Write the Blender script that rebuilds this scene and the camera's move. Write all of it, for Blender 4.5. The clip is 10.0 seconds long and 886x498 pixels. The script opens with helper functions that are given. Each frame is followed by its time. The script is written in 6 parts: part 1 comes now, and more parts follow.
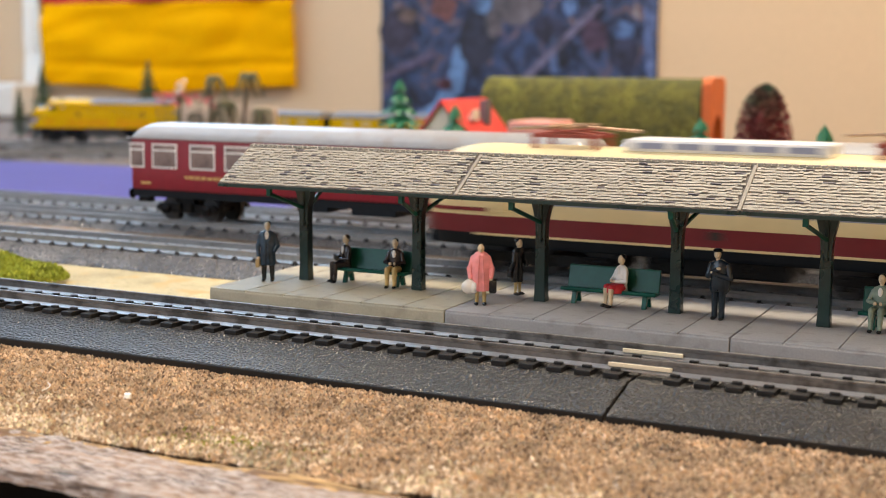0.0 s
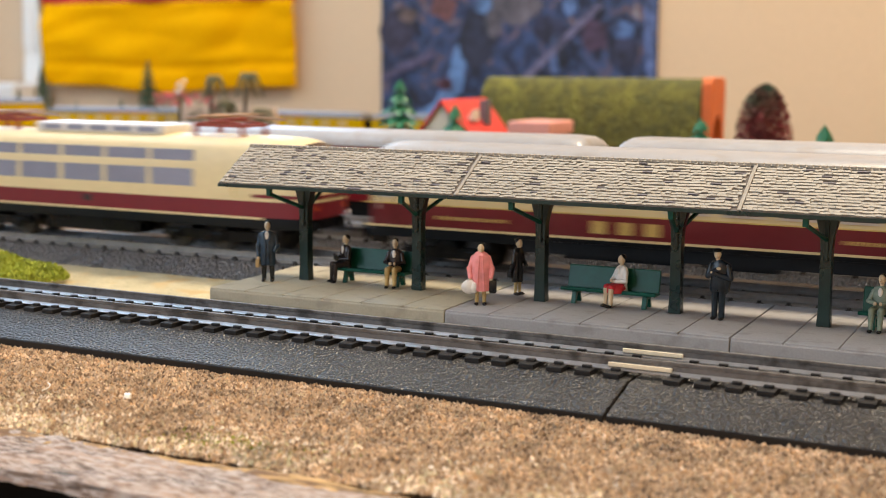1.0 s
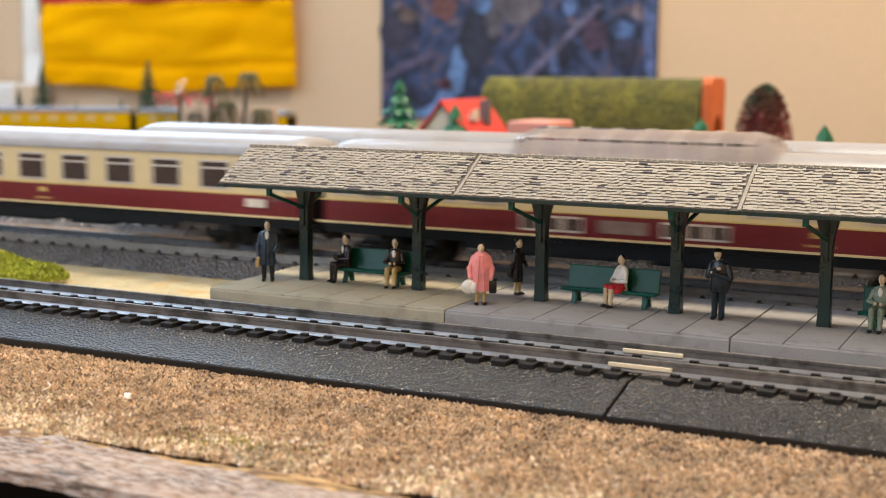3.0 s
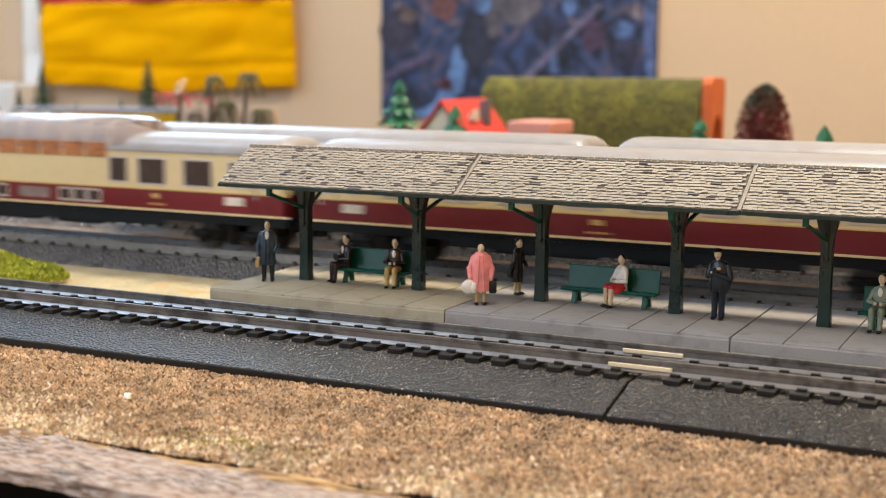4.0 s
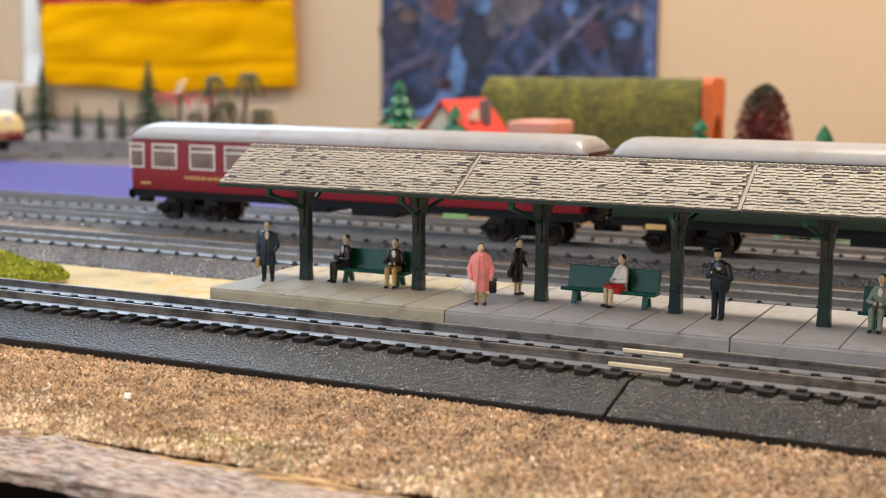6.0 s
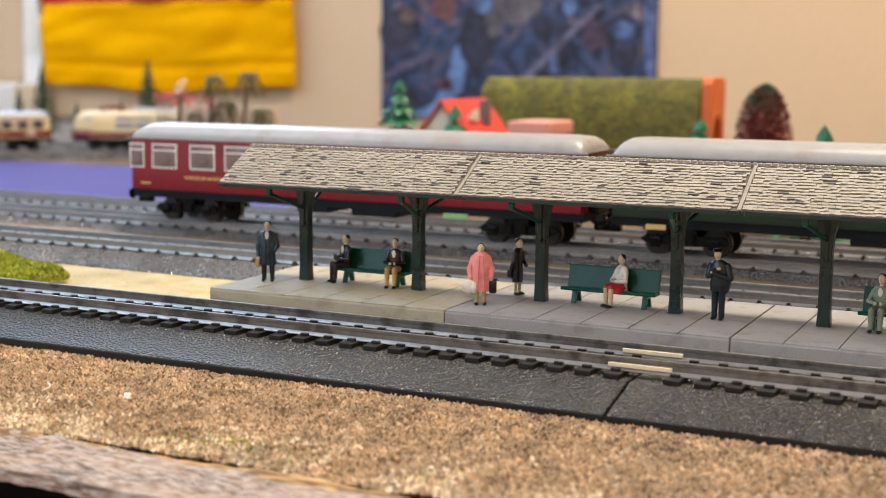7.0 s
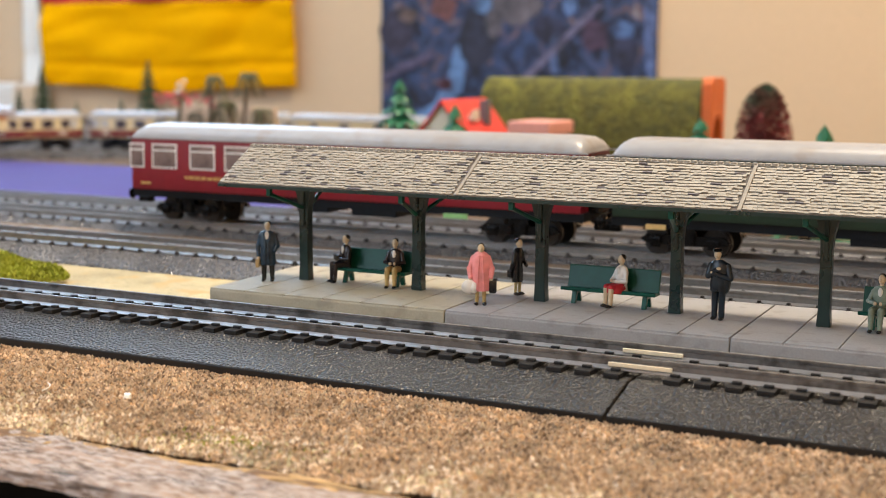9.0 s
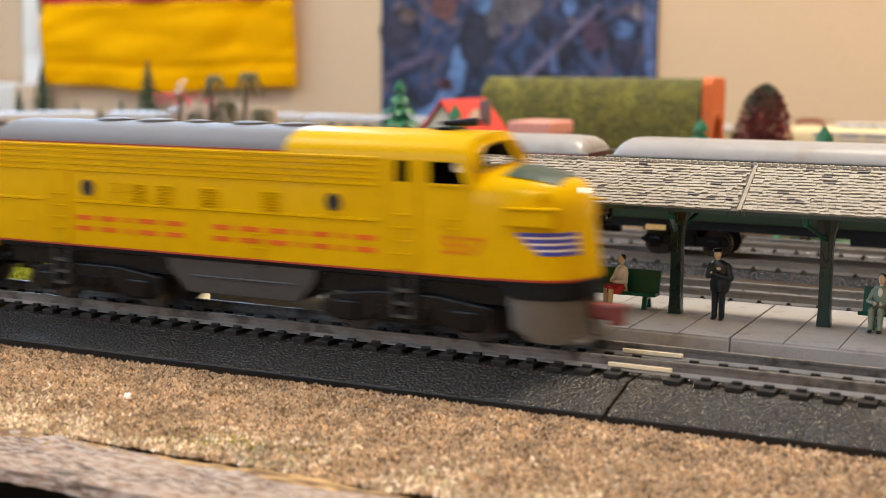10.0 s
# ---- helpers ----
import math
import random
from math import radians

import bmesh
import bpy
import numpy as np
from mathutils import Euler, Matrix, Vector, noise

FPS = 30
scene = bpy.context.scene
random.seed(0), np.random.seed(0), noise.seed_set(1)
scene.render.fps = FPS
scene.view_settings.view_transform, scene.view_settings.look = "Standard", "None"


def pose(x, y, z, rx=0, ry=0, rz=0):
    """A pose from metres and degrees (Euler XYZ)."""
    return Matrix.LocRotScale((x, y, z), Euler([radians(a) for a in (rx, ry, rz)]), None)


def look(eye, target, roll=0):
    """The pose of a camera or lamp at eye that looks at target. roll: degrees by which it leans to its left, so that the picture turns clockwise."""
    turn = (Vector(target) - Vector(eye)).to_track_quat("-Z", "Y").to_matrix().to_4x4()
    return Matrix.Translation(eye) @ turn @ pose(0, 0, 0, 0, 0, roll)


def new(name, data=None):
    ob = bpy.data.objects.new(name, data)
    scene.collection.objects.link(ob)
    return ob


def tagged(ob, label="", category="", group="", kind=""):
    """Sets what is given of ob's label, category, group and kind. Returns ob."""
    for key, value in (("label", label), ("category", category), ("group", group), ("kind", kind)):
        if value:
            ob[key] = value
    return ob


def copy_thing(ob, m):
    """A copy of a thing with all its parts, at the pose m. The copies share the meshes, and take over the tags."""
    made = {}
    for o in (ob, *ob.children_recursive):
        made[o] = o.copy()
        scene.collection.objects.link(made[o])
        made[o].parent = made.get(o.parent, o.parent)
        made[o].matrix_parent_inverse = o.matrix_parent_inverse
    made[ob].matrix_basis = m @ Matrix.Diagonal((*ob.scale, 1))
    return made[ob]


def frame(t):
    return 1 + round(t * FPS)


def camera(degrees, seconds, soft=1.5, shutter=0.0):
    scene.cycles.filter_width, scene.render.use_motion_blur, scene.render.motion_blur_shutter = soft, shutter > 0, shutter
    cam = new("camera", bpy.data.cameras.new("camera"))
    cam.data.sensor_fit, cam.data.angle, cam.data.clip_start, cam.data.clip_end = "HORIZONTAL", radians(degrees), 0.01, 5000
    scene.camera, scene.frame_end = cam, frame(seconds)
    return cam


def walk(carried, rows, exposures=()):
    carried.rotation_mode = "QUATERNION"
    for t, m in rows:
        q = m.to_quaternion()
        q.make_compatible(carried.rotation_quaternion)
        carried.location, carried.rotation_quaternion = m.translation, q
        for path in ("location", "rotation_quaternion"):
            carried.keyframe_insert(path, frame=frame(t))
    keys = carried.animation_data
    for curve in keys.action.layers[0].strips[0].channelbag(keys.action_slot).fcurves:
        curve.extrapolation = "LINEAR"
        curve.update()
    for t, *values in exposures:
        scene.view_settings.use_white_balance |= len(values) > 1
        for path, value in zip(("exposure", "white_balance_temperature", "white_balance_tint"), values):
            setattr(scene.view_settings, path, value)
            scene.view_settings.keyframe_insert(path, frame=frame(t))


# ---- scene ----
# All building code below counts in millimetres; part() turns them into metres.
cam = camera(37.42, 10.0, soft=0.9, shutter=0.5)
cam.data.dof.use_dof = True
cam.data.dof.focus_distance = 0.378
cam.data.dof.aperture_fstop = 18.5
_view = look((0.08426, -0.31134, 0.07278), (0.08426 - 0.43944, -0.31134 + 0.88749, 0.07278 - 0.13890), 0.315)
walk(cam, [(0.0, _view), (10.0, _view)], exposures=[(0.0, 0.0), (10.0, 0.0)])

# ---------------------------------------------------------------- light
world = bpy.data.worlds.new("sky")
scene.world = world
world.use_nodes = True
_sky = world.node_tree.nodes.new("ShaderNodeTexSky")
_sky.sky_type, _sky.sun_disc = "NISHITA", False
_sky.sun_elevation, _sky.sun_rotation = radians(35), radians(215)
world.node_tree.links.new(_sky.outputs[0], world.node_tree.nodes["Background"].inputs[0])
world.node_tree.nodes["Background"].inputs[1].default_value = 0.12


def area(name, m, w, h, watts, colour):
    lamp = bpy.data.lights.new(name, "AREA")
    lamp.shape, lamp.size, lamp.size_y, lamp.energy, lamp.color = "RECTANGLE", w, h, watts, colour
    ob = new(name, lamp)
    ob.matrix_world = m
    return ob


# daylight through the window beside the layout, and the warm ceiling panels
area("window_daylight", look((-2.63, 1.25, 0.98), (0.0, 0.75, 0.1)), 1.7, 1.6, 13, (0.56, 0.77, 1.0))
area("window_daylight", look((-2.05, 2.26, 0.98), (-0.6, 0.0, 0.1)), 1.0, 1.24, 24, (0.50, 0.72, 1.0))
area("window_daylight", look((-1.3, -1.56, 0.98), (-0.35, 0.6, 0.0)), 1.7, 1.5, 14.5, (0.44, 0.70, 1.0))
area("skylight_daylight", look((-1.65, 0.15, 1.95), (-1.55, 0.15, 0.0)), 1.0, 1.0, 21, (0.50, 0.73, 1.0))
area("ceiling_panel_light", look((0.15, 0.88, 1.93), (0.15, 0.88, 0.0)), 0.60, 0.40, 66, (1.0, 0.83, 0.62))
area("ceiling_panel_light", look((0.35, -0.85, 1.93), (0.35, -0.85, 0.0)), 1.15, 0.55, 22, (1.0, 0.88, 0.72))

# ---------------------------------------------------------------- materials


def mat(name, colour, rough=0.5, metal=0.0, var=0.12, grain=900.0, blotch=60.0, bump=0.15, spread=0.0, coat=0.0,
        dark=None, mix=0.0, mixscale=400.0, edge=0.06, spec=0.5, pebble=0.0, stretch=None, relief=0.0004, pieces=None):
    """A surface with grain and blotches in its colour, fine relief, and a second colour in speckles."""
    m = bpy.data.materials.new(name)
    m.use_nodes = True
    nt = m.node_tree
    n, l = nt.nodes, nt.links
    b = n["Principled BSDF"]
    b.inputs["Metallic"].default_value = metal
    b.inputs["Coat Weight"].default_value = coat
    b.inputs["Specular IOR Level"].default_value = spec
    tc = n.new("ShaderNodeTexCoord")
    fine, wide = n.new("ShaderNodeTexNoise"), n.new("ShaderNodeTexNoise")
    fine.inputs["Scale"].default_value, fine.inputs["Detail"].default_value = grain, 4
    wide.inputs["Scale"].default_value, wide.inputs["Detail"].default_value = blotch, 3
    src = tc.outputs["Object"]
    if stretch:
        mp = n.new("ShaderNodeMapping")
        mp.inputs["Scale"].default_value = stretch
        l.new(src, mp.inputs["Vector"])
        src = mp.outputs[0]
    l.new(src, fine.inputs["Vector"])
    l.new(src, wide.inputs["Vector"])
    add = n.new("ShaderNodeMath")
    add.operation = "ADD"
    l.new(fine.outputs["Fac"], add.inputs[0])
    l.new(wide.outputs["Fac"], add.inputs[1])
    last = add.outputs[0]
    if spread:
        info, mul, ad2 = n.new("ShaderNodeObjectInfo"), n.new("ShaderNodeMath"), n.new("ShaderNodeMath")
        mul.operation, ad2.operation = "MULTIPLY_ADD", "ADD"
        mul.inputs[1].default_value, mul.inputs[2].default_value = spread, -spread / 2
        l.new(info.outputs["Random"], mul.inputs[0])
        l.new(last, ad2.inputs[0])
        l.new(mul.outputs[0], ad2.inputs[1])
        last = ad2.outputs[0]
    ramp = n.new("ShaderNodeMapRange")
    ramp.inputs["From Min"].default_value, ramp.inputs["From Max"].default_value = 0.6, 1.4
    ramp.inputs["To Min"].default_value, ramp.inputs["To Max"].default_value = 1 - 2 * var, 1 + 2 * var
    ramp.clamp = False
    l.new(last, ramp.inputs["Value"])
    tint = n.new("ShaderNodeVectorMath")
    tint.operation = "SCALE"
    tint.inputs[0].default_value = colour
    l.new(ramp.outputs[0], tint.inputs["Scale"])
    col = tint.outputs[0]
    if pieces:
        geo, cr, pm = n.new("ShaderNodeNewGeometry"), n.new("ShaderNodeValToRGB"), n.new("ShaderNodeMix")
        cr.color_ramp.interpolation = "CONSTANT"
        el = cr.color_ramp.elements
        el[0].color, el[1].color = (*pieces[0], 1), (*pieces[-1], 1)
        el[1].position = 1 - 1 / len(pieces)
        for i, c in enumerate(pieces[1:-1]):
            el.new((i + 1) / len(pieces)).color = (*c, 1)
        l.new(geo.outputs["Random Per Island"], cr.inputs["Fac"])
        pm.data_type, pm.blend_type = "RGBA", "MULTIPLY"
        pm.inputs["Factor"].default_value = 1.0
        l.new(col, pm.inputs[6])
        l.new(cr.outputs["Color"], pm.inputs[7])
        col = pm.outputs[2]
    if dark:
        sp, rr, mx = n.new("ShaderNodeTexNoise"), n.new("ShaderNodeMapRange"), n.new("ShaderNodeMix")
        sp.inputs["Scale"].default_value, sp.inputs["Detail"].default_value = mixscale, 5
        l.new(src, sp.inputs["Vector"])
        rr.inputs["From Min"].default_value, rr.inputs["From Max"].default_value = 0.62 - mix * 0.3 - edge, 0.62 - mix * 0.3 + edge
        l.new(sp.outputs["Fac"], rr.inputs["Value"])
        mx.data_type = "RGBA"
        l.new(rr.outputs[0], mx.inputs["Factor"])
        l.new(col, mx.inputs[6])
        mx.inputs[7].default_value = (*dark, 1)
        col = mx.outputs[2]
    l.new(col, b.inputs["Base Color"])
    rv = n.new("ShaderNodeMapRange")
    rv.inputs["To Min"].default_value, rv.inputs["To Max"].default_value = max(0.03, rough - 0.12), min(1, rough + 0.12)
    l.new(wide.outputs["Fac"], rv.inputs["Value"])
    l.new(rv.outputs[0], b.inputs["Roughness"])
    if bump:
        bp = n.new("ShaderNodeBump")
        bp.inputs["Strength"].default_value, bp.inputs["Distance"].default_value = bump, relief
        height = fine.outputs["Fac"]
        if pebble:
            vo = n.new("ShaderNodeTexVoronoi")
            vo.inputs["Scale"].default_value = pebble
            l.new(src, vo.inputs["Vector"])
            height = vo.outputs["Distance"]
            bp.invert = True
        l.new(height, bp.inputs["Height"])
        l.new(bp.outputs[0], b.inputs["Normal"])
    return m


def glass(name, colour, rough=0.03):
    m = bpy.data.materials.new(name)
    m.use_nodes = True
    b = m.node_tree.nodes["Principled BSDF"]
    b.inputs["Base Color"].default_value = (*colour, 1)
    b.inputs["Roughness"].default_value = rough
    b.inputs["Transmission Weight"].default_value = 0.9
    b.inputs["IOR"].default_value = 1.25
    return m


def glow(name, colour, strength):
    m = bpy.data.materials.new(name)
    m.use_nodes = True
    b = m.node_tree.nodes["Principled BSDF"]
    b.inputs["Base Color"].default_value = (*colour, 1)
    b.inputs["Emission Color"].default_value = (*colour, 1)
    b.inputs["Emission Strength"].default_value = strength
    return m


# ---------------------------------------------------------------- mesh helpers
MM = 0.001


def box(bm, x0, x1, y0, y1, z0, z1, bev=0.0, m=None):
    r = bmesh.ops.create_cube(bm, size=1.0)
    vs = r["verts"]
    for v in vs:
        v.co = Vector(((x0 + x1) / 2 + v.co.x * (x1 - x0), (y0 + y1) / 2 + v.co.y * (y1 - y0), (z0 + z1) / 2 + v.co.z * (z1 - z0)))
    if bev:
        es = {e for v in vs for e in v.link_edges}
        r2 = bmesh.ops.bevel(bm, geom=list(es), offset=bev, segments=2, affect="EDGES", profile=0.6)
        vs = list({v for f in r2["faces"] for v in f.verts} | {v for v in vs if v.is_valid})
    if m is not None:
        bmesh.ops.transform(bm, matrix=m, verts=vs)
    return vs


def cone(bm, p0, p1, r0, r1, n=12):
    p0, p1 = Vector(p0), Vector(p1)
    d = p1 - p0
    m = Matrix.Translation((p0 + p1) / 2) @ d.to_track_quat("Z", "Y").to_matrix().to_4x4()
    return bmesh.ops.create_cone(bm, cap_ends=True, segments=n, radius1=r0, radius2=max(r1, 0.001), depth=d.length, matrix=m)["verts"]


def ball(bm, c, r, s=(1, 1, 1), u=12, v=8, m=None):
    mm = Matrix.Translation(c) @ (m or Matrix()) @ Matrix.Diagonal((*s, 1))
    return bmesh.ops.create_uvsphere(bm, u_segments=u, v_segments=v, radius=r, matrix=mm)["verts"]


def prism(bm, pts, lo, hi, axis="x", cap=True):
    """A profile of (a, b) drawn out along an axis: x takes (y, z), y takes (x, z), z takes (x, y)."""
    def at(a, b, c):
        return (c, a, b) if axis == "x" else ((a, c, b) if axis == "y" else (a, b, c))
    v0 = [bm.verts.new(at(a, b, lo)) for a, b in pts]
    v1 = [bm.verts.new(at(a, b, hi)) for a, b in pts]
    k = len(pts)
    for i in range(k):
        bm.faces.new((v0[i], v0[(i + 1) % k], v1[(i + 1) % k], v1[i]))
    if cap:
        bm.faces.new(v0[::-1])
        bm.faces.new(v1)
    return v0 + v1


def shell(bm, stations, half, close=True):
    """Skin over cross-sections. stations: (x, width factor, height factor about z0, z0); half: (y, z) from the sill to the top."""
    rings = []
    for x, ws, hs, z0 in stations:
        right = [(-y * ws, z0 + (z - z0) * hs) for y, z in half]
        left = [(y * ws, z0 + (z - z0) * hs) for y, z in reversed(half) if y > 1e-6]
        rings.append([bm.verts.new((x, y, z)) for y, z in right + left])
    for a, b in zip(rings, rings[1:]):
        for i in range(len(a) - 1):
            bm.faces.new((a[i], a[i + 1], b[i + 1], b[i]))
        if close:
            bm.faces.new((a[-1], a[0], b[0], b[-1]))
    bm.faces.new(rings[0])
    bm.faces.new(rings[-1][::-1])


def part(name, bm, material, parent=None, label="", smooth=False, bevel=0.0, kind=""):
    bmesh.ops.recalc_face_normals(bm, faces=bm.faces[:])
    for v in bm.verts:
        v.co *= MM
    me = bpy.data.meshes.new(name)
    bm.to_mesh(me)
    bm.free()
    for mm_ in (material if isinstance(material, (list, tuple)) else [material]):
        me.materials.append(mm_)
    if smooth:
        me.shade_smooth()
        me.set_sharp_from_angle(angle=radians(40))
    ob = new(name, me)
    ob.parent = parent
    if bevel:
        mod = ob.modifiers.new("round", "BEVEL")
        mod.width, mod.segments, mod.limit_method = bevel * MM, 2, "ANGLE"
    return tagged(ob, label, kind=kind)


def thing(name, label, category, m=None, group="", kind=""):
    ob = new(name)
    ob.empty_display_size = 0.01
    ob.matrix_world = m or Matrix()
    return tagged(ob, label, category, group, kind)


def at(x, y, z, rz=0.0):
    return pose(x * MM, y * MM, z * MM, 0, 0, rz)


def bm_new():
    return bmesh.new()


def boxpart(name, dims, material, parent, label="", bev=0.0, m=None):
    bm = bm_new()
    box(bm, *dims, bev=bev, m=m)
    return part(name, bm, material, parent, label)


def share(name, ob, parent, m, label=""):
    """One more object on the mesh of ob."""
    o = new(name, ob.data)
    o.parent = parent
    o.matrix_basis = m
    return tagged(o, label)

# ---------------------------------------------------------------- the surfaces
M_WALL = mat("wall_paint", (0.67, 0.50, 0.33), 0.7, var=0.03, grain=90, blotch=1.2, bump=0.05)
M_FLOOR = mat("floor_carpet", (0.20, 0.16, 0.13), 0.95, grain=300, blotch=4)
M_CEIL = mat("ceiling_paint", (0.78, 0.75, 0.70), 0.8, var=0.03, grain=80, blotch=2)
M_WHITE = mat("white_paint", (0.78, 0.76, 0.72), 0.5, var=0.04, blotch=8)
M_EARTH = mat("scatter_base", (0.32, 0.225, 0.145), 0.95, var=0.3, grain=1200, blotch=90, bump=0.9, dark=(0.10, 0.055, 0.03), mix=0.3, mixscale=900)
M_GRAIN = mat("scatter_grains", (0.485, 0.37, 0.258), 0.85, var=0.35, grain=700, blotch=110, bump=0.2, pieces=((1.0, 0.95, 0.9), (0.78, 0.72, 0.66), (1.12, 1.06, 1.0), (0.58, 0.5, 0.44), (1.02, 0.86, 0.68), (0.9, 0.92, 0.86), (1.25, 1.24, 1.25), (0.95, 0.88, 0.8), (0.36, 0.31, 0.28)))
M_GRAIN_PALE = mat("pale_scatter", (0.68, 0.58, 0.46), 0.85, var=0.3, grain=700, blotch=60, bump=0.2, pieces=((1, 1, 1), (0.7, 0.66, 0.6), (1.15, 1.12, 1.1), (0.85, 0.88, 0.7), (0.5, 0.42, 0.34)))
M_WOOD = mat("weathered_plank", (0.21, 0.145, 0.11), 0.7, var=0.6, grain=800, blotch=160, bump=1.0, stretch=(0.22, 1.0, 1.0), dark=(0.42, 0.36, 0.33), mix=0.36, mixscale=1300, edge=0.08, relief=0.0012)
M_OCHRE = mat("ochre_raw_wood", (0.42, 0.27, 0.12), 0.75, var=0.45, grain=700, blotch=120, bump=0.8, stretch=(0.25, 1, 1), dark=(0.16, 0.09, 0.045), mix=0.3, mixscale=420)
M_DARKWOOD = mat("dark_underside", (0.006, 0.005, 0.004), 0.9, spec=0.1)
M_SAND = mat("sand_paper", (0.43, 0.375, 0.235), 0.9, var=0.24, grain=1500, blotch=50, bump=0.4, dark=(0.46, 0.34, 0.17), mix=0.10, mixscale=90)
M_BED = mat("black_plastic_roadbed", (0.023, 0.0215, 0.021), 0.34, var=0.2, grain=900, blotch=30, bump=0.75, pebble=1050, spec=0.48, relief=0.0009)
M_LIP = mat("smooth_black_roadbed_lip", (0.008, 0.0075, 0.0075), 0.4, var=0.15, bump=0.1, spec=0.35)
M_TIE = mat("black_plastic_ties", (0.012, 0.0115, 0.012), 0.45, var=0.2, bump=0.25, spread=0.5, spec=0.3)
M_RAIL = mat("dull_rail_side", (0.15, 0.142, 0.138), 0.42, metal=0.35, var=0.15, grain=500, blotch=80, bump=0.05, dark=(0.06, 0.055, 0.05), mix=0.15, mixscale=150)
# lighter colour paints the shine that the sloped rail foot catches
M_RAILFOOT = mat("rail_foot_painted_shine", (0.44, 0.44, 0.445), 0.34, metal=0.6, var=0.1, grain=500, blotch=80, bump=0.03)
M_BED2 = mat("embossed_grey_roadbed", (0.135, 0.135, 0.145), 0.28, metal=0.35, var=0.15, grain=650, blotch=40, bump=1.0, pebble=600, relief=0.0014, stretch=(1.4, 1.0, 0.8))
M_BEDTOP = mat("tinplate_roadbed_top", (0.15, 0.15, 0.16), 0.36, metal=0.4, var=0.15, grain=500, blotch=60, bump=0.2)
M_TIE2 = mat("dark_embossed_ties", (0.035, 0.032, 0.032), 0.4, metal=0.2, var=0.2, grain=500, blotch=80, bump=0.3, spread=0.3)
M_RAIL2 = mat("worn_nickel_rail", (0.24, 0.24, 0.245), 0.38, metal=0.4, var=0.12, grain=500, blotch=80, bump=0.05)
M_JOIN = mat("cream_rail_joiner", (0.80, 0.70, 0.52), 0.5, var=0.06)
M_PLAT_A = mat("platform_tan_plastic", (0.46, 0.42, 0.315), 0.55, var=0.06, grain=1500, blotch=60, bump=0.10, spread=0.12, dark=(0.37, 0.33, 0.25), mix=0.06, mixscale=160)
M_PLAT_B = mat("platform_grey_plastic", (0.36, 0.355, 0.36), 0.55, var=0.06, grain=1500, blotch=60, bump=0.10, spread=0.12, dark=(0.29, 0.28, 0.275), mix=0.06, mixscale=160)
M_SHINGLE = mat("roof_shingles", (0.315, 0.29, 0.25), 0.6, var=0.12, grain=1100, blotch=120, bump=0.7, spread=0.30)
M_SHINGLE_DARK = mat("dark_roof_shingles", (0.12, 0.11, 0.125), 0.7, var=0.15)
M_ROOFGAP = mat("roof_board", (0.10, 0.085, 0.075), 0.8)
M_ROOFTRIM = mat("roof_seam", (0.275, 0.25, 0.215), 0.6)
M_GREEN = mat("dark_green_plastic", (0.008, 0.040, 0.035), 0.35, var=0.2, grain=400, blotch=80, bump=0.08)
M_POST = mat("post_green_plastic", (0.005, 0.024, 0.022), 0.30, var=0.2, grain=400, blotch=80, bump=0.08, spec=0.55)
M_BENCH = mat("bench_green_plastic", (0.003, 0.075, 0.050), 0.34, var=0.12, grain=400, blotch=80, bump=0.06, spec=0.3)
M_PURPLE = mat("purple_cloth", (0.065, 0.055, 0.25), 0.95, var=0.12, grain=400, blotch=12, bump=0.3)
M_BOARD = mat("rear_board", (0.125, 0.085, 0.058), 0.85, var=0.2, grain=120, blotch=8, bump=0.3)
M_BALLAST = mat("brown_ground_board", (0.175, 0.125, 0.085), 0.9, var=0.25, grain=500, blotch=30, bump=0.7)
M_PEBBLE = mat("grey_pebbles", (0.22, 0.19, 0.16), 0.6, var=0.3, grain=800, blotch=60, bump=0.5, pieces=((1, 1, 1), (0.4, 0.38, 0.36), (1.4, 1.3, 1.2), (0.7, 0.6, 0.5)))

# ---------------------------------------------------------------- the room
RX0, RX1, RY0, RY1, RZ0, RZ1 = -2700, 2200, -1600, 2300, -850, 1980


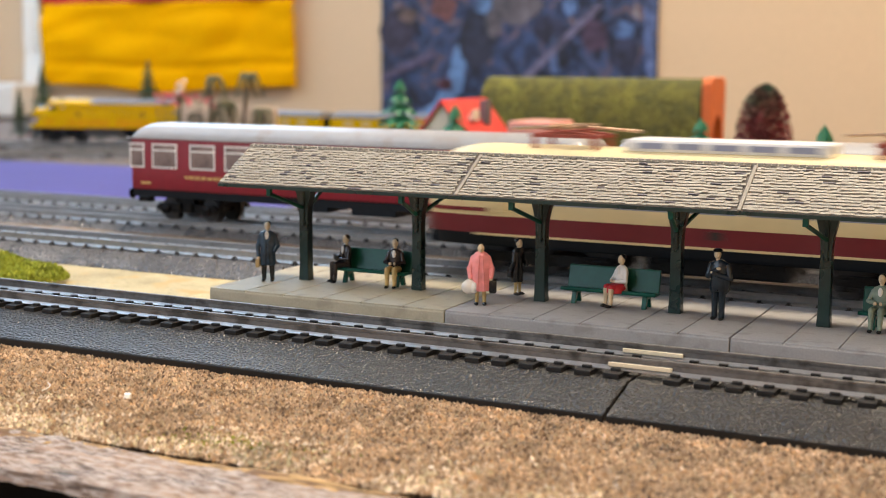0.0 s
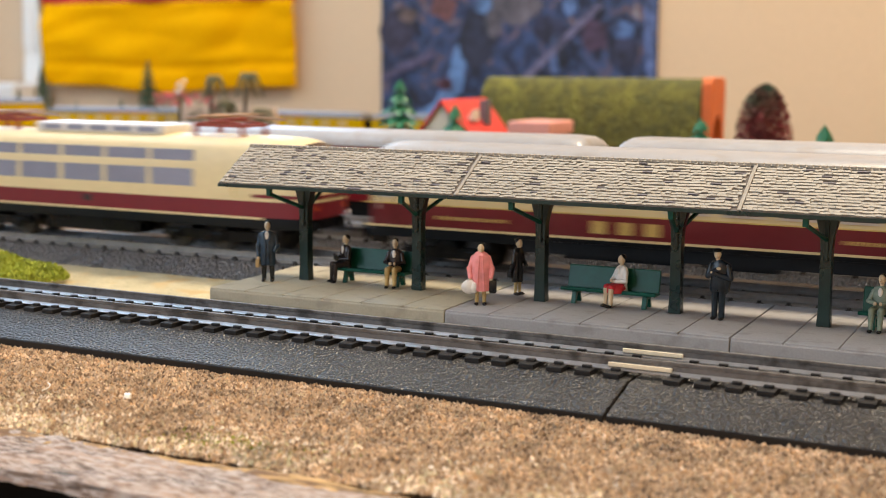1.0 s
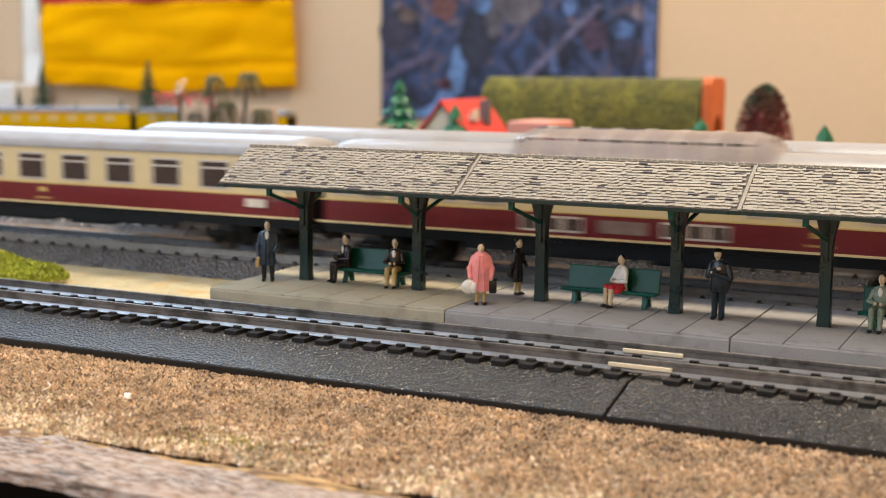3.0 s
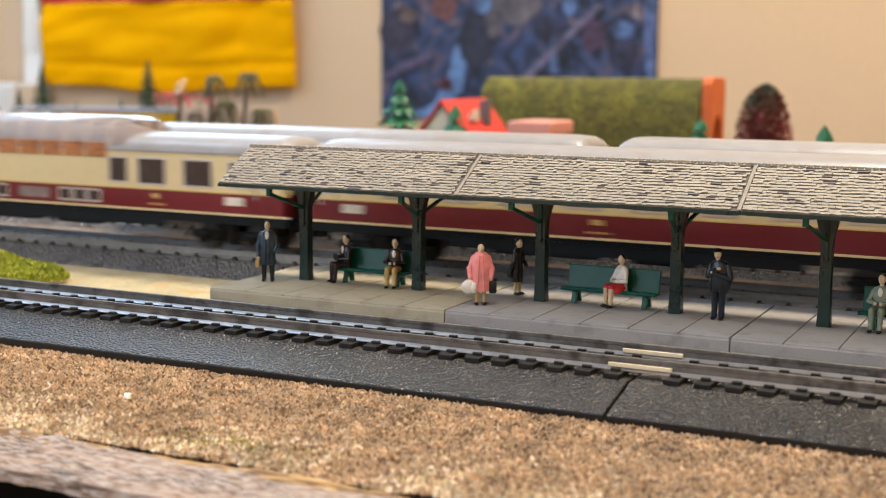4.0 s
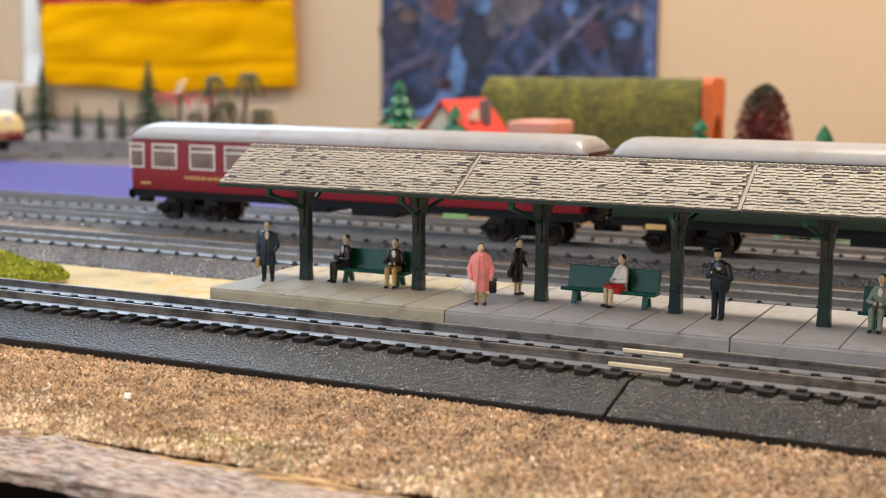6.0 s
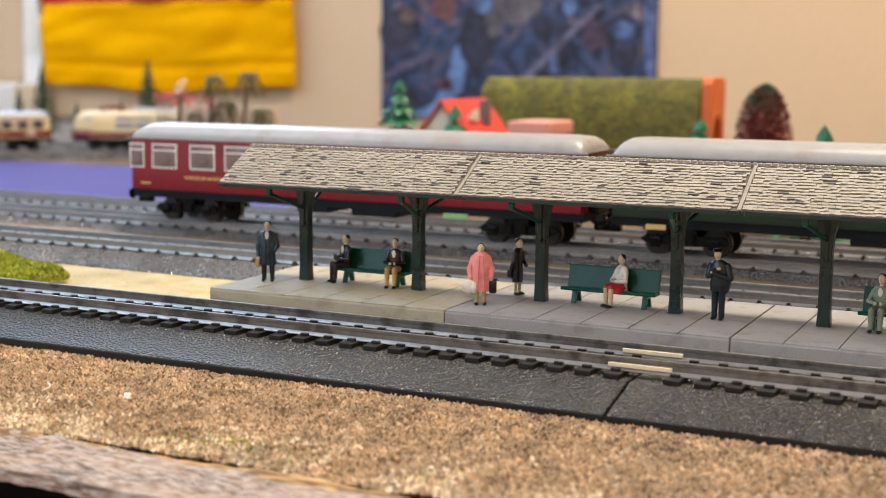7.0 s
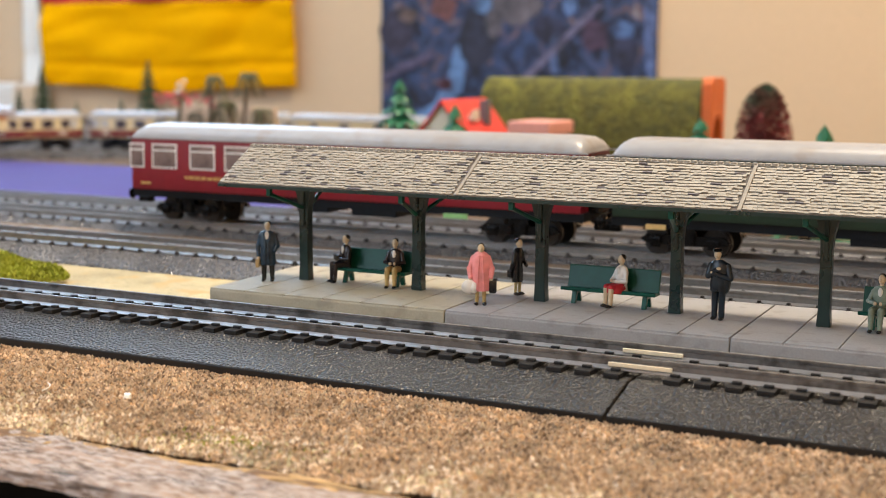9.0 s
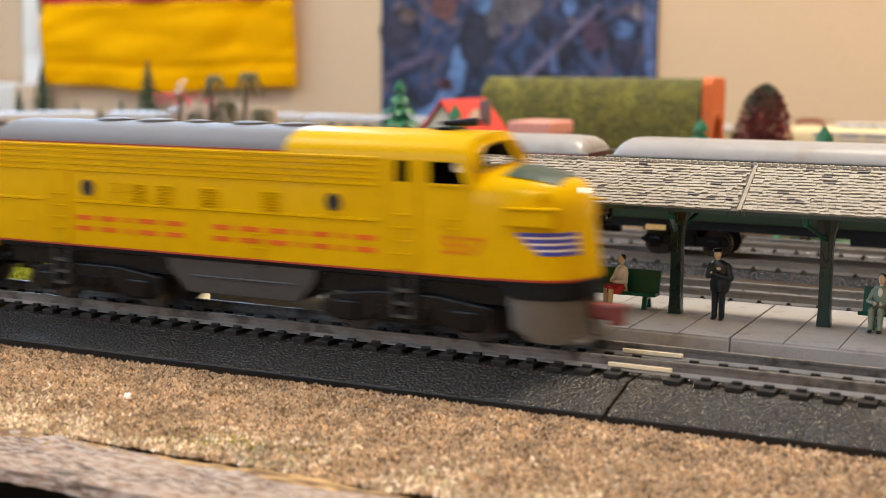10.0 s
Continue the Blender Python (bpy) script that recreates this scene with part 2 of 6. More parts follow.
def room():
    boxpart("floor", (RX0 - 100, RX1 + 100, RY0 - 100, RY1 + 100, RZ0 - 60, RZ0), M_FLOOR, None)
    bm = bm_new()
    for a, b, c, d in ((RX0 - 100, -2200, RY0 - 100, RY1 + 100), (-1100, RX1 + 100, RY0 - 100, RY1 + 100), (-2200, -1100, RY0 - 100, -400), (-2200, -1100, 700, RY1 + 100)):
        box(bm, a, b, c, d, RZ1, RZ1 + 60)
    part("ceiling", bm, M_CEIL, None)
    sky = thing("window_4", "white-framed skylight in the ceiling", "skylight", kind="structure")
    bm = bm_new()
    for a, b, c, d in ((-2200, -2160, -400, 700), (-1140, -1100, -400, 700), (-2160, -1140, -400, -360), (-2160, -1140, 660, 700)):
        box(bm, a, b, c, d, RZ1 + 5, RZ1 + 50)
    part("window_frame", bm, M_WHITE, sky)
    bm = bm_new()
    for a, b, z0, z1 in ((RX0 - 100, -2580, RZ0, RZ1), (-1520, RX1 + 100, RZ0, RZ1), (-2580, -1520, RZ0, 330), (-2580, -1520, 1630, RZ1)):
        box(bm, a, b, RY1, RY1 + 100, z0, z1)
    part("wall_north", bm, M_WALL, None)
    win = thing("window_2", "white-framed window above the flag", "window", kind="structure")
    bm = bm_new()
    for a, b, z0, z1 in ((-2580, -2530, 330, 1630), (-1570, -1520, 330, 1630), (-2580, -1520, 330, 380), (-2580, -1520, 1580, 1630), (-2070, -2030, 380, 1580)):
        box(bm, a, b, RY1 + 40, RY1 + 70, z0, z1)
    part("window_frame", bm, M_WHITE, win)
    boxpart("wall_east", (RX1, RX1 + 100, RY0, RY1, RZ0, RZ1), M_WALL, None)
    for name, side, u0, u1 in (("wall_west", "x", 380, 2120), ("wall_south", "y", -2180, -420)):
        bm = bm_new()
        lo, hi = (RX0 - 100, RX1 + 100) if side == "y" else (RY0, RY1)
        for a, b, z0, z1 in ((lo, u0, RZ0, RZ1), (u1, hi, RZ0, RZ1), (u0, u1, RZ0, 130), (u0, u1, 1830, RZ1)):
            if side == "y":
                box(bm, a, b, RY0 - 100, RY0, z0, z1)
            else:
                box(bm, RX0 - 100, RX0, a, b, z0, z1)
        part(name, bm, M_WALL, None)
        win = thing("window_1" if side == "x" else "window_3", "white-framed window letting daylight into the room", "window", kind="structure")
        bm = bm_new()
        for a, b, z0, z1 in ((u0, u0 + 50, 130, 1830), (u1 - 50, u1, 130, 1830), (u0, u1, 130, 180), (u0, u1, 1780, 1830), ((u0 + u1) / 2 - 20, (u0 + u1) / 2 + 20, 180, 1780)):
            if side == "y":
                box(bm, a, b, RY0 - 70, RY0 - 40, z0, z1)
            else:
                box(bm, RX0 - 70, RX0 - 40, a, b, z0, z1)
        part("window_frame", bm, M_WHITE, win)
    for n_ in ("floor", "ceiling", "wall_north", "wall_east", "wall_south", "wall_west"):
        tagged(bpy.data.objects[n_], {"floor": "brown carpeted floor of the hobby room", "ceiling": "plain white ceiling of the hobby room"}.get(n_, "plain tan painted wall of the hobby room"), n_.split("_")[0], kind="structure")
    bm = bm_new()
    for x, y, w, d in ((150, 880, 330, 230), (350, -850, 610, 310)):
        box(bm, x - w, x + w, y - d, y + d, 1945, 1979)
    panel = part("ceiling_light", bm, M_WHITE, None)
    tagged(panel, "white ceiling light panels", "ceiling light", kind="structure")


room()

# ---------------------------------------------------------------- baseboards and ground


def grid_sheet(bm, x0, x1, y0, y1, nx, ny, zfun):
    vs = [[bm.verts.new((x0 + (x1 - x0) * i / nx, y0 + (y1 - y0) * j / ny, 0)) for j in range(ny + 1)] for i in range(nx + 1)]
    for row in vs:
        for v in row:
            v.co.z = zfun(v.co.x, v.co.y)
    for i in range(nx):
        for j in range(ny):
            bm.faces.new((vs[i][j], vs[i + 1][j], vs[i + 1][j + 1], vs[i][j + 1]))


def ground_z(x, y):
    k = noise.noise((x * 0.03, y * 0.05, 2.0)) * 1.0 + noise.noise((x * 0.12, y * 0.15, 5.0)) * 0.5
    edge = max(0.0, min(1.0, (-70 - y) / 25))
    return -11.15 + k * (0.4 if y > -32 else 0.9) - 0.45 * edge - 0.5 * max(0.0, min(1.0, (-60 - x) / 120))


def ground():
    bm = bm_new()
    grid_sheet(bm, -950, 700, -88.8, -20, 220, 22, ground_z)
    tagged(part("ground", bm, M_EARTH, None, smooth=True), "brown sand-textured scenery ground before the track", "ground", kind="structure")
    boxpart("front_board", (-1500, 900, -86, 330, -30, -12.5), M_BOARD, None)
    tagged(bpy.data.objects["front_board"], "wooden baseboard carrying the front tracks", "baseboard", kind="structure")
    # loose grains on the ground, in three sizes
    rnd = random.Random(5)
    for name, count, lo, hi, m, yr in (("scatter_grains", 36000, 0.36, 0.82, M_GRAIN, (-89.4, -23.5)), ("coarse_scatter", 3000, 0.6, 1.15, M_GRAIN, (-89, -26)), ("pale_scatter", 6500, 0.5, 1.15, M_GRAIN_PALE, (-95, -56))):
        vs, fs = [], []
        for _ in range(count):
            x = rnd.uniform(-262, 75)
            y = rnd.uniform(*yr)
            if name == "pale_scatter":
                y = -89.6 + abs(rnd.gauss(0, 11))
                if noise.noise((x * 0.05, y * 0.06, 9.0)) < -0.12:
                    continue
            r = rnd.uniform(lo, hi)
            z = ground_z(x, y) + r * 0.25
            b = len(vs)
            a = rnd.uniform(0, 6.28)
            for k in range(3):
                vs.append((x + r * math.cos(a + k * 2.1) * rnd.uniform(0.7, 1.1), y + r * math.sin(a + k * 2.1) * rnd.uniform(0.7, 1.1), z - r * 0.4 * rnd.random()))
            vs.append((x + rnd.uniform(-0.3, 0.3) * r, y + rnd.uniform(-0.3, 0.3) * r, z + r * rnd.uniform(0.6, 1.0)))
            vs.append((x, y, z - r))
            fs += [(b, b + 1, b + 3), (b + 1, b + 2, b + 3), (b + 2, b, b + 3), (b + 1, b, b + 4), (b + 2, b + 1, b + 4), (b, b + 2, b + 4)]
        me = bpy.data.meshes.new(name)
        me.from_pydata([(p[0] * MM, p[1] * MM, p[2] * MM) for p in vs], [], fs)
        me.materials.append(m)
        tagged(new(name, me), "loose brown and tan scenery grit on the ground", "grit", kind="stuff")
    # pebbles along the foot of the rear track
    vs, fs = [], []
    for _ in range(3500):
        x, y, r = rnd.uniform(-190, 60), 99.6 + abs(rnd.gauss(0, 1.6)), rnd.uniform(0.3, 0.75)
        z, b, a = -8.0 + abs(rnd.gauss(0, 1.4)), len(vs), rnd.uniform(0, 6.28)
        for k in range(3):
            vs.append((x + r * math.cos(a + k * 2.1), y + r * math.sin(a + k * 2.1), z))
        vs += [(x, y, z + r), (x, y, z - r)]
        fs += [(b, b + 1, b + 3), (b + 1, b + 2, b + 3), (b + 2, b, b + 3), (b + 1, b, b + 4), (b + 2, b + 1, b + 4), (b, b + 2, b + 4)]
    me = bpy.data.meshes.new("pebbles")
    me.from_pydata([(p[0] * MM, p[1] * MM, p[2] * MM) for p in vs], [], fs)
    me.materials.append(M_PEBBLE)
    tagged(new("pebbles", me), "grey-brown pebbles along the rear track", "pebbles", kind="stuff")
    # the rough plank along the front
    bm = bm_new()
    grid_sheet(bm, -420, 300, -113.5, -90.2, 520, 26, lambda x, y: -12.25 + 0.9 * noise.noise((x * 0.02, y * 0.35, 1)) + 0.6 * noise.noise((x * 0.16, y * 0.5, 4)) + 0.35 * noise.noise((x * 0.45, y * 0.7, 8)) - 0.012 * (-91 - y) - (2.5 if y < -113.0 else 0))
    top = bm.verts[:]
    low = {}
    for e in [e for e in bm.edges if e.is_boundary]:
        for v in e.verts:
            if v not in low:
                low[v] = bm.verts.new((v.co.x, v.co.y + (16 if v.co.y < -110 else 0), -17))
        bm.faces.new((e.verts[0], e.verts[1], low[e.verts[1]], low[e.verts[0]]))
    plank = part("edge_plank", bm, M_WOOD, None, smooth=True)
    tagged(plank, "rough weathered wooden plank along the layout's front edge", "plank", kind="structure")
    bm = bm_new()
    grid_sheet(bm, -420, 300, -93.6, -90.6, 480, 5, lambda x, y: -11.9 + 1.3 * noise.noise((x * 0.025, 3.0, 1)) + 0.5 * noise.noise((x * 0.2, y * 0.9, 4)) - 0.35 * (-90.6 - y))
    strip = part("splintered_strip", bm, M_OCHRE, None, smooth=True)
    strip.modifiers.new("thick", "SOLIDIFY").thickness = 0.002
    tagged(strip, "splintered ochre wood edge between grit and plank", "wood edge", kind="structure")
    boxpart("table_apron", (-1500, 900, -96, -86.5, -330, -17.5), M_DARKWOOD, None)
    tagged(bpy.data.objects["table_apron"], "dark wooden apron under the layout", "apron", kind="structure")
    # sandy paper strip between the two tracks
    bm = bm_new()
    grid_sheet(bm, -700, 400, 26, 100, 160, 12, lambda x, y: -9.7 + 0.25 * noise.noise((x * 0.05, y * 0.07, 3)))
    tagged(part("sand_strip", bm, M_SAND, None, smooth=True), "pale sandy ground sheet beside the platform", "ground", kind="structure")
    bm = bm_new()
    grid_sheet(bm, -1500, 800, 123.0, 330, 100, 40, lambda x, y: -6.4 - 3.9 * max(0.0, min(1.0, (y - 215) / 25)) + 0.3 * noise.noise((x * 0.05, y * 0.07, 3)))
    tagged(part("ballast_ground", bm, M_BALLAST, None, smooth=True), "brown ground board between the tracks", "ground", kind="structure")
    bm = bm_new()
    grid_sheet(bm, -520, -178.5, 41.2, 45.5, 240, 4, lambda x, y: -8.9 + 1.5 * noise.noise((x * 0.03, 2.0, 6)) + 0.5 * noise.noise((x * 0.2, y * 0.4, 3)) - 0.25 * abs(y - 43))
    edge = part("torn_edge", bm, M_OCHRE, None, smooth=True)
    edge.modifiers.new("thick", "SOLIDIFY").thickness = 0.0012
    tagged(edge, "torn ochre-brown edge of the sandy ground sheet", "torn edge", kind="structure")
    boxpart("rear_board", (-1800, 900, 300, 1600, -60, -38), M_BOARD, None)
    tagged(bpy.data.objects["rear_board"], "lower brown baseboard at the back of the layout", "baseboard", kind="structure")
    bm = bm_new()
    grid_sheet(bm, -1250, -475, 380, 800, 60, 30, lambda x, y: -37.0 + 0.8 * noise.noise((x * 0.012, y * 0.012, 3)))
    cloth = part("purple_cloth", bm, M_PURPLE, None, smooth=True)
    tagged(cloth, "purple cloth laid flat on the rear board", "cloth")
    boxpart("table_legs", (-1400, 800, 200, 260, -850, -61), M_DARKWOOD, None)
    tagged(bpy.data.objects["table_legs"], "dark table frame under the layout", "table frame", kind="structure")


ground()

# ---------------------------------------------------------------- tracks


def loop_path(y_front, y_back, xc):
    """An oval's left end: s counts from x = 0 on the front line, leftwards, round the bend, then rightwards on the back line."""
    r = (y_back - y_front) / 2
    def where(s):
        a = s + xc
        if a < 0:
            return -s, y_front, 180.0
        if a < math.pi * r:
            t = a / r
            return xc - r * math.sin(t), y_front + r - r * math.cos(t), 180.0 - math.degrees(t)
        return xc + (a - math.pi * r), y_back, 0.0
    return where


G_PATH = loop_path(120.6, 980.0, -721.0)
U_PATH = loop_path(8.6, 1050.0, -892.0)


def rail_profile():
    return [(-1.5, -3.4), (1.5, -3.4), (1.5, -3.15), (0.40, -2.45), (0.32, -1.1), (0.5, -0.95), (0.5, -0.12), (0.36, 0), (-0.36, 0), (-0.5, -0.12), (-0.5, -0.95), (-0.32, -1.1), (-0.40, -2.45), (-1.5, -3.15)]


def tie_mesh(bm, half, w):
    box(bm, -w / 2, w / 2, -half, half, -4.9, -3.4, bev=0.25)
    for y in (-8.6, 8.6):
        for s in (-1, 1):
            box(bm, -w * 0.28, w * 0.28, y + s * 2.1 - 0.6, y + s * 2.1 + 0.6, -3.45, -2.65, bev=0.2)


def straight_track(name, label, y, x0, x1, z, bed, mbed, mrail=M_RAIL, joints=(), pitch=7.716, tie0=0.0, tie_half=14.3, tie_w=4.3, mtie=None, zt=0.0, gaps=(), mtop=None):
    root = thing(name, label, "model track", at(0, y, z), kind="structure")
    cuts = [x0, *joints, x1]
    for a, b in zip(cuts, cuts[1:]):
        bm = bm_new()
        prism(bm, bed, a + (0.35 if a != x0 else 0), b - (0.35 if b != x1 else 0))
        bm.normal_update()
        for f in bm.faces:
            if abs(f.normal.z) > 0.99 and f.calc_center_median().z > -5:
                f.material_index = 1
            elif abs(f.normal.y) > 0.9:
                f.material_index = 2
        part("roadbed", bm, (mbed, mtop or mbed, M_LIP), root, bevel=0.35)
    for yy in (-8.6, 8.6):
        bm = bm_new()
        prism(bm, [(a + yy, b) for a, b in rail_profile()], x0, x1)
        # foot slopes take the lighter colour as a painted highlight
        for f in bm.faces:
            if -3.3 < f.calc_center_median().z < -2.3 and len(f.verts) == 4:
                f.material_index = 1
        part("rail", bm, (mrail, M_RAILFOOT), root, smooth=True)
    bm = bm_new()
    tie_mesh(bm, tie_half, tie_w)
    first = part("tie", bm, mtie or M_TIE, root)
    xs, k = [], math.ceil((x0 - tie0) / pitch)
    while tie0 + k * pitch < x1 - 2:
        x = tie0 + k * pitch
        if not any(g0 < x < g1 for g0, g1 in gaps):
            xs.append(x)
        k += 1
    first.matrix_basis = at(xs[0], 0, zt)
    for x in xs[1:]:
        share("tie", first, root, at(x, 0, zt))
    return root


BED_1 = [(-32.2, -12.6), (-32.2, -9.2), (-31.2, -8.75), (-16.6, -5.3), (-15.2, -4.75), (15.2, -4.75), (16.6, -5.3), (31.0, -8.9), (32.2, -9.6), (32.2, -12.6)]
BED_2 = [(-22.0, -10.6), (-21.8, -9.6), (-21.0, -8.9), (-12.6, -4.2), (-11.6, -3.75), (11.6, -3.75), (12.6, -4.2), (21.0, -8.9), (21.8, -9.6), (22.0, -10.6)]


def curved_track(name, label, path, s0, s1, z, bed, mbed):
    root = thing(name, label, "model track", at(0, 0, z), kind="structure")
    n = int((s1 - s0) / 25)
    for nm, prof, m in (("roadbed", bed, mbed), ("rail", [(a - 8.6, b) for a, b in rail_profile()], M_RAIL2), ("rail", [(a + 8.6, b) for a, b in rail_profile()], M_RAIL2)):
        bm = bm_new()
        rings = []
        for i in range(n + 1):
            x, y, h = path(s0 + (s1 - s0) * i / n)
            c, s = math.cos(radians(h)), math.sin(radians(h))
            rings.append([bm.verts.new((x - a * s, y + a * c, b)) for a, b in prof])
        for a, b in zip(rings, rings[1:]):
            for i in range(len(a)):
                bm.faces.new((a[i], a[(i + 1) % len(a)], b[(i + 1) % len(a)], b[i]))
        part(nm, bm, m, root)
    bm = bm_new()
    for i in range(int((s1 - s0) / 8)):
        x, y, h = path(s0 + 8 * i)
        box(bm, -2, 2, -15, 15, -4.6, -3.3, m=Matrix.LocRotScale((x, y, 0), Euler((0, 0, radians(h))), None))
    part("ties", bm, M_TIE2, root, kind="stuff")
    return root


def tracks():
    t1 = straight_track("front_track", "two-rail model track on black plastic roadbed", 8.6, -560, 300, 0, BED_1, M_BED, joints=(-15.2,), tie0=-205.13, gaps=((-14.5, -8.0),))
    for y, xa, xb in ((-9.65, -22.3, -5.6), (7.55, -24.2, -7.8)):
        bm = bm_new()
        box(bm, xa, xb, y - 0.35, y + 0.35, -2.6, -1.5, bev=0.15)
        part("rail_joiner", bm, M_JOIN, t1, "cream plastic rail joiner")
    straight_track("platform_rear_track", "model track on embossed grey metal roadbed behind the platform", 120.6, -700, 330, 0, BED_2, M_BED2, M_RAIL2, mtie=M_TIE2, joints=(-360, -180, 0, 180), tie_half=11.7, tie_w=2.3, pitch=9.4, zt=0.35, mtop=M_BEDTOP)
    straight_track("siding_track", "model track on grey roadbed under the parked coaches", 192.4, -800, 330, 0, BED_2, M_BED2, M_RAIL2, mtie=M_TIE2, joints=(-540, -360, -180, 0, 180), tie_half=11.7, tie_w=2.3, pitch=9.4, zt=0.35, mtop=M_BEDTOP)
    straight_track("third_track", "model track with shiny rails behind the siding", 274, -900, 330, -4, BED_2, M_BED2, M_RAIL2, mtie=M_TIE2, joints=(-540, -360, -180, 0, 180), tie_half=11.7, tie_w=2.3, pitch=9.4, zt=0.35, mtop=M_BEDTOP)
    curved_track("rear_inner_track", "curved model track on the rear board", G_PATH, 721 + 700, 3300, -28, BED_2, M_BED2)
    curved_track("rear_outer_track", "outer curved model track on the rear board", U_PATH, 892 + 850, 3600, -28, BED_2, M_BED2)


tracks()

# ---------------------------------------------------------------- the platform and its canopy
PX, PL, PY0, PY1, PZ = -177.7, 87.92, 41.3, 98.4, -1.2


def platform_section(i):
    m = M_PLAT_A if i == 0 else M_PLAT_B
    root = thing("platform_section", ("tan" if i == 0 else "grey") + " plastic station platform section with paving slabs", "station platform", at(PX + PL * i, 0, PZ), "platform sections")
    boxpart("base", (0.15, PL - 0.15, PY0, PY1, -8.7, -0.55), m, root, bev=0.4)
    w = PL / 6
    for k in range(6):
        bm = bm_new()
        box(bm, k * w + (0.2 if k else 0.3), (k + 1) * w - (0.2 if k < 5 else 0.3), PY0 + 0.15, PY1 - 0.15, -0.9, 0.0, bev=0.16)
        part("slab", bm, m, root)
    return root


def shingle_roof(i):
    """One canopy section: sloped roof with courses of shingles, two posts with brackets."""
    root = thing("platform_canopy", "station canopy with pale shingled roof on dark green posts", "platform canopy", at(PX + PL * i - 0.5, 70.2, PZ), "canopy sections")
    run, ze, zr = 19.6, 34.2, 45.9
    ext = 1.8 if i == 0 else 0.0
    bm = bm_new()
    prism(bm, [(-run, ze - 0.9), (-run, ze), (0, zr), (run, ze), (run, ze - 0.9), (0, zr - 1.0)], -ext, PL)
    part("roof_panel", bm, M_ROOFGAP, root)
    slope = math.hypot(run, zr - ze)
    tilt = math.degrees(math.atan2(zr - ze, run))
    rows = 16
    dy = slope / rows
    rnd = random.Random(20 + i)
    bmA = bm_new()
    box(bmA, -1.12, 1.12, -0.62, 0.8, -0.08, 0.26, bev=0.0)
    for v in bmA.verts:
        if v.co.y < 0 and v.co.z > 0:
            v.co.z += 0.16
    plain = part("shingle", bmA, M_SHINGLE, root)
    plainme = plain.data
    darkme = plainme.copy()
    darkme.materials[0] = M_SHINGLE_DARK
    rest, restd, made = [], [], 0
    for side in (1, -1):
        for r in range(rows):
            x = -ext + rnd.uniform(0.0, 0.35)
            while x < PL - 1.3:
                w = rnd.uniform(1.0, 2.0)
                if x + w > PL - 1.1:
                    break
                dk = rnd.random() < 0.022
                w = rnd.uniform(1.9, 3.6) if dk else w
                w = min(w, PL - 1.1 - x)
                d = (r + 0.55) * dy
                y, z = -run + d * math.cos(radians(tilt)), ze + d * math.sin(radians(tilt))
                lift = rnd.uniform(-0.16, 0.16)
                m = Matrix.Translation((x + w / 2, y * side, z + lift)) @ Euler((radians(tilt) * side, 0, radians(rnd.uniform(-4, 4)))).to_matrix().to_4x4() @ Matrix.Diagonal(((w - 0.08) / 2.24, (dy * (rnd.uniform(0.70, 0.92) if not dk else 0.5)) / 1.42 * side, 1, 1))
                x += w
                if side == 1 and made < 300:
                    o = plain if made == 0 else new("shingle", plainme)
                    o.parent = root
                    mm_ = m.copy()
                    mm_.translation = mm_.translation * MM
                    if dk:
                        o.data = darkme
                    o.matrix_basis = mm_
                    made += 1
                else:
                    (restd if dk else rest).append(m)
    src = [(-1.12, -0.62, -0.08), (1.12, -0.62, -0.08), (1.12, 0.8, -0.08), (-1.12, 0.8, -0.08), (-1.12, -0.62, 0.42), (1.12, -0.62, 0.42), (1.12, 0.8, 0.26), (-1.12, 0.8, 0.26)]
    quads = [(0, 3, 2, 1), (4, 5, 6, 7), (0, 1, 5, 4), (1, 2, 6, 5), (2, 3, 7, 6), (3, 0, 4, 7)]
    for ms, mt in ((rest, M_SHINGLE), (restd, M_SHINGLE_DARK)):
        vs, fs = [], []
        for m in ms:
            b = len(vs)
            vs += [tuple((m @ Vector(p)) * MM) for p in src]
            fs += [tuple(b + q for q in f) for f in quads]
        me = bpy.data.meshes.new("shingles")
        me.from_pydata(vs, [], fs)
        me.materials.append(mt)
        o = new("shingles", me)
        o.parent = root
        tagged(o, kind="stuff")
    # ridge of rounded caps, seam strip and eave trim
    bm = bm_new()
    box(bm, 0, 1.75, -1.0, 1.0, zr - 0.5, zr + 0.55, bev=0.3)
    cap = part("ridge_cap", bm, M_SHINGLE, root)
    cap.matrix_basis = at(-ext, 0, 0)
    x = -ext + 2.0
    while x < PL - 1:
        share("ridge_cap", cap, root, at(x, 0, 0.0))
        x += 2.0
    bm = bm_new()
    for side in (1, -1):
        box(bm, PL - 1.05, PL + 0.05, 0, slope, -0.1, 0.5, bev=0.15, m=Matrix.Translation((0, -run * side, ze)) @ Euler((radians(tilt) * side, 0, 0 if side == 1 else 0)).to_matrix().to_4x4() @ Matrix.Diagonal((1, side, 1, 1)))
    part("roof_seam", bm, M_ROOFTRIM, root)
    bm = bm_new()
    for side in (1, -1):
        box(bm, -ext, PL, -run * side - 0.35, -run * side + 0.35, ze - 1.1, ze - 0.05)
    part("eave_trim", bm, M_POST, root)
    bm = bm_new()
    box(bm, -ext + 2, PL, -1.6, 1.6, ze - 1.5, ze + 4)
    box(bm, -ext + 1.5, PL, -run + 1.0, -run + 2.2, ze - 1.3, ze)
    part("roof_beam", bm, M_POST, root)
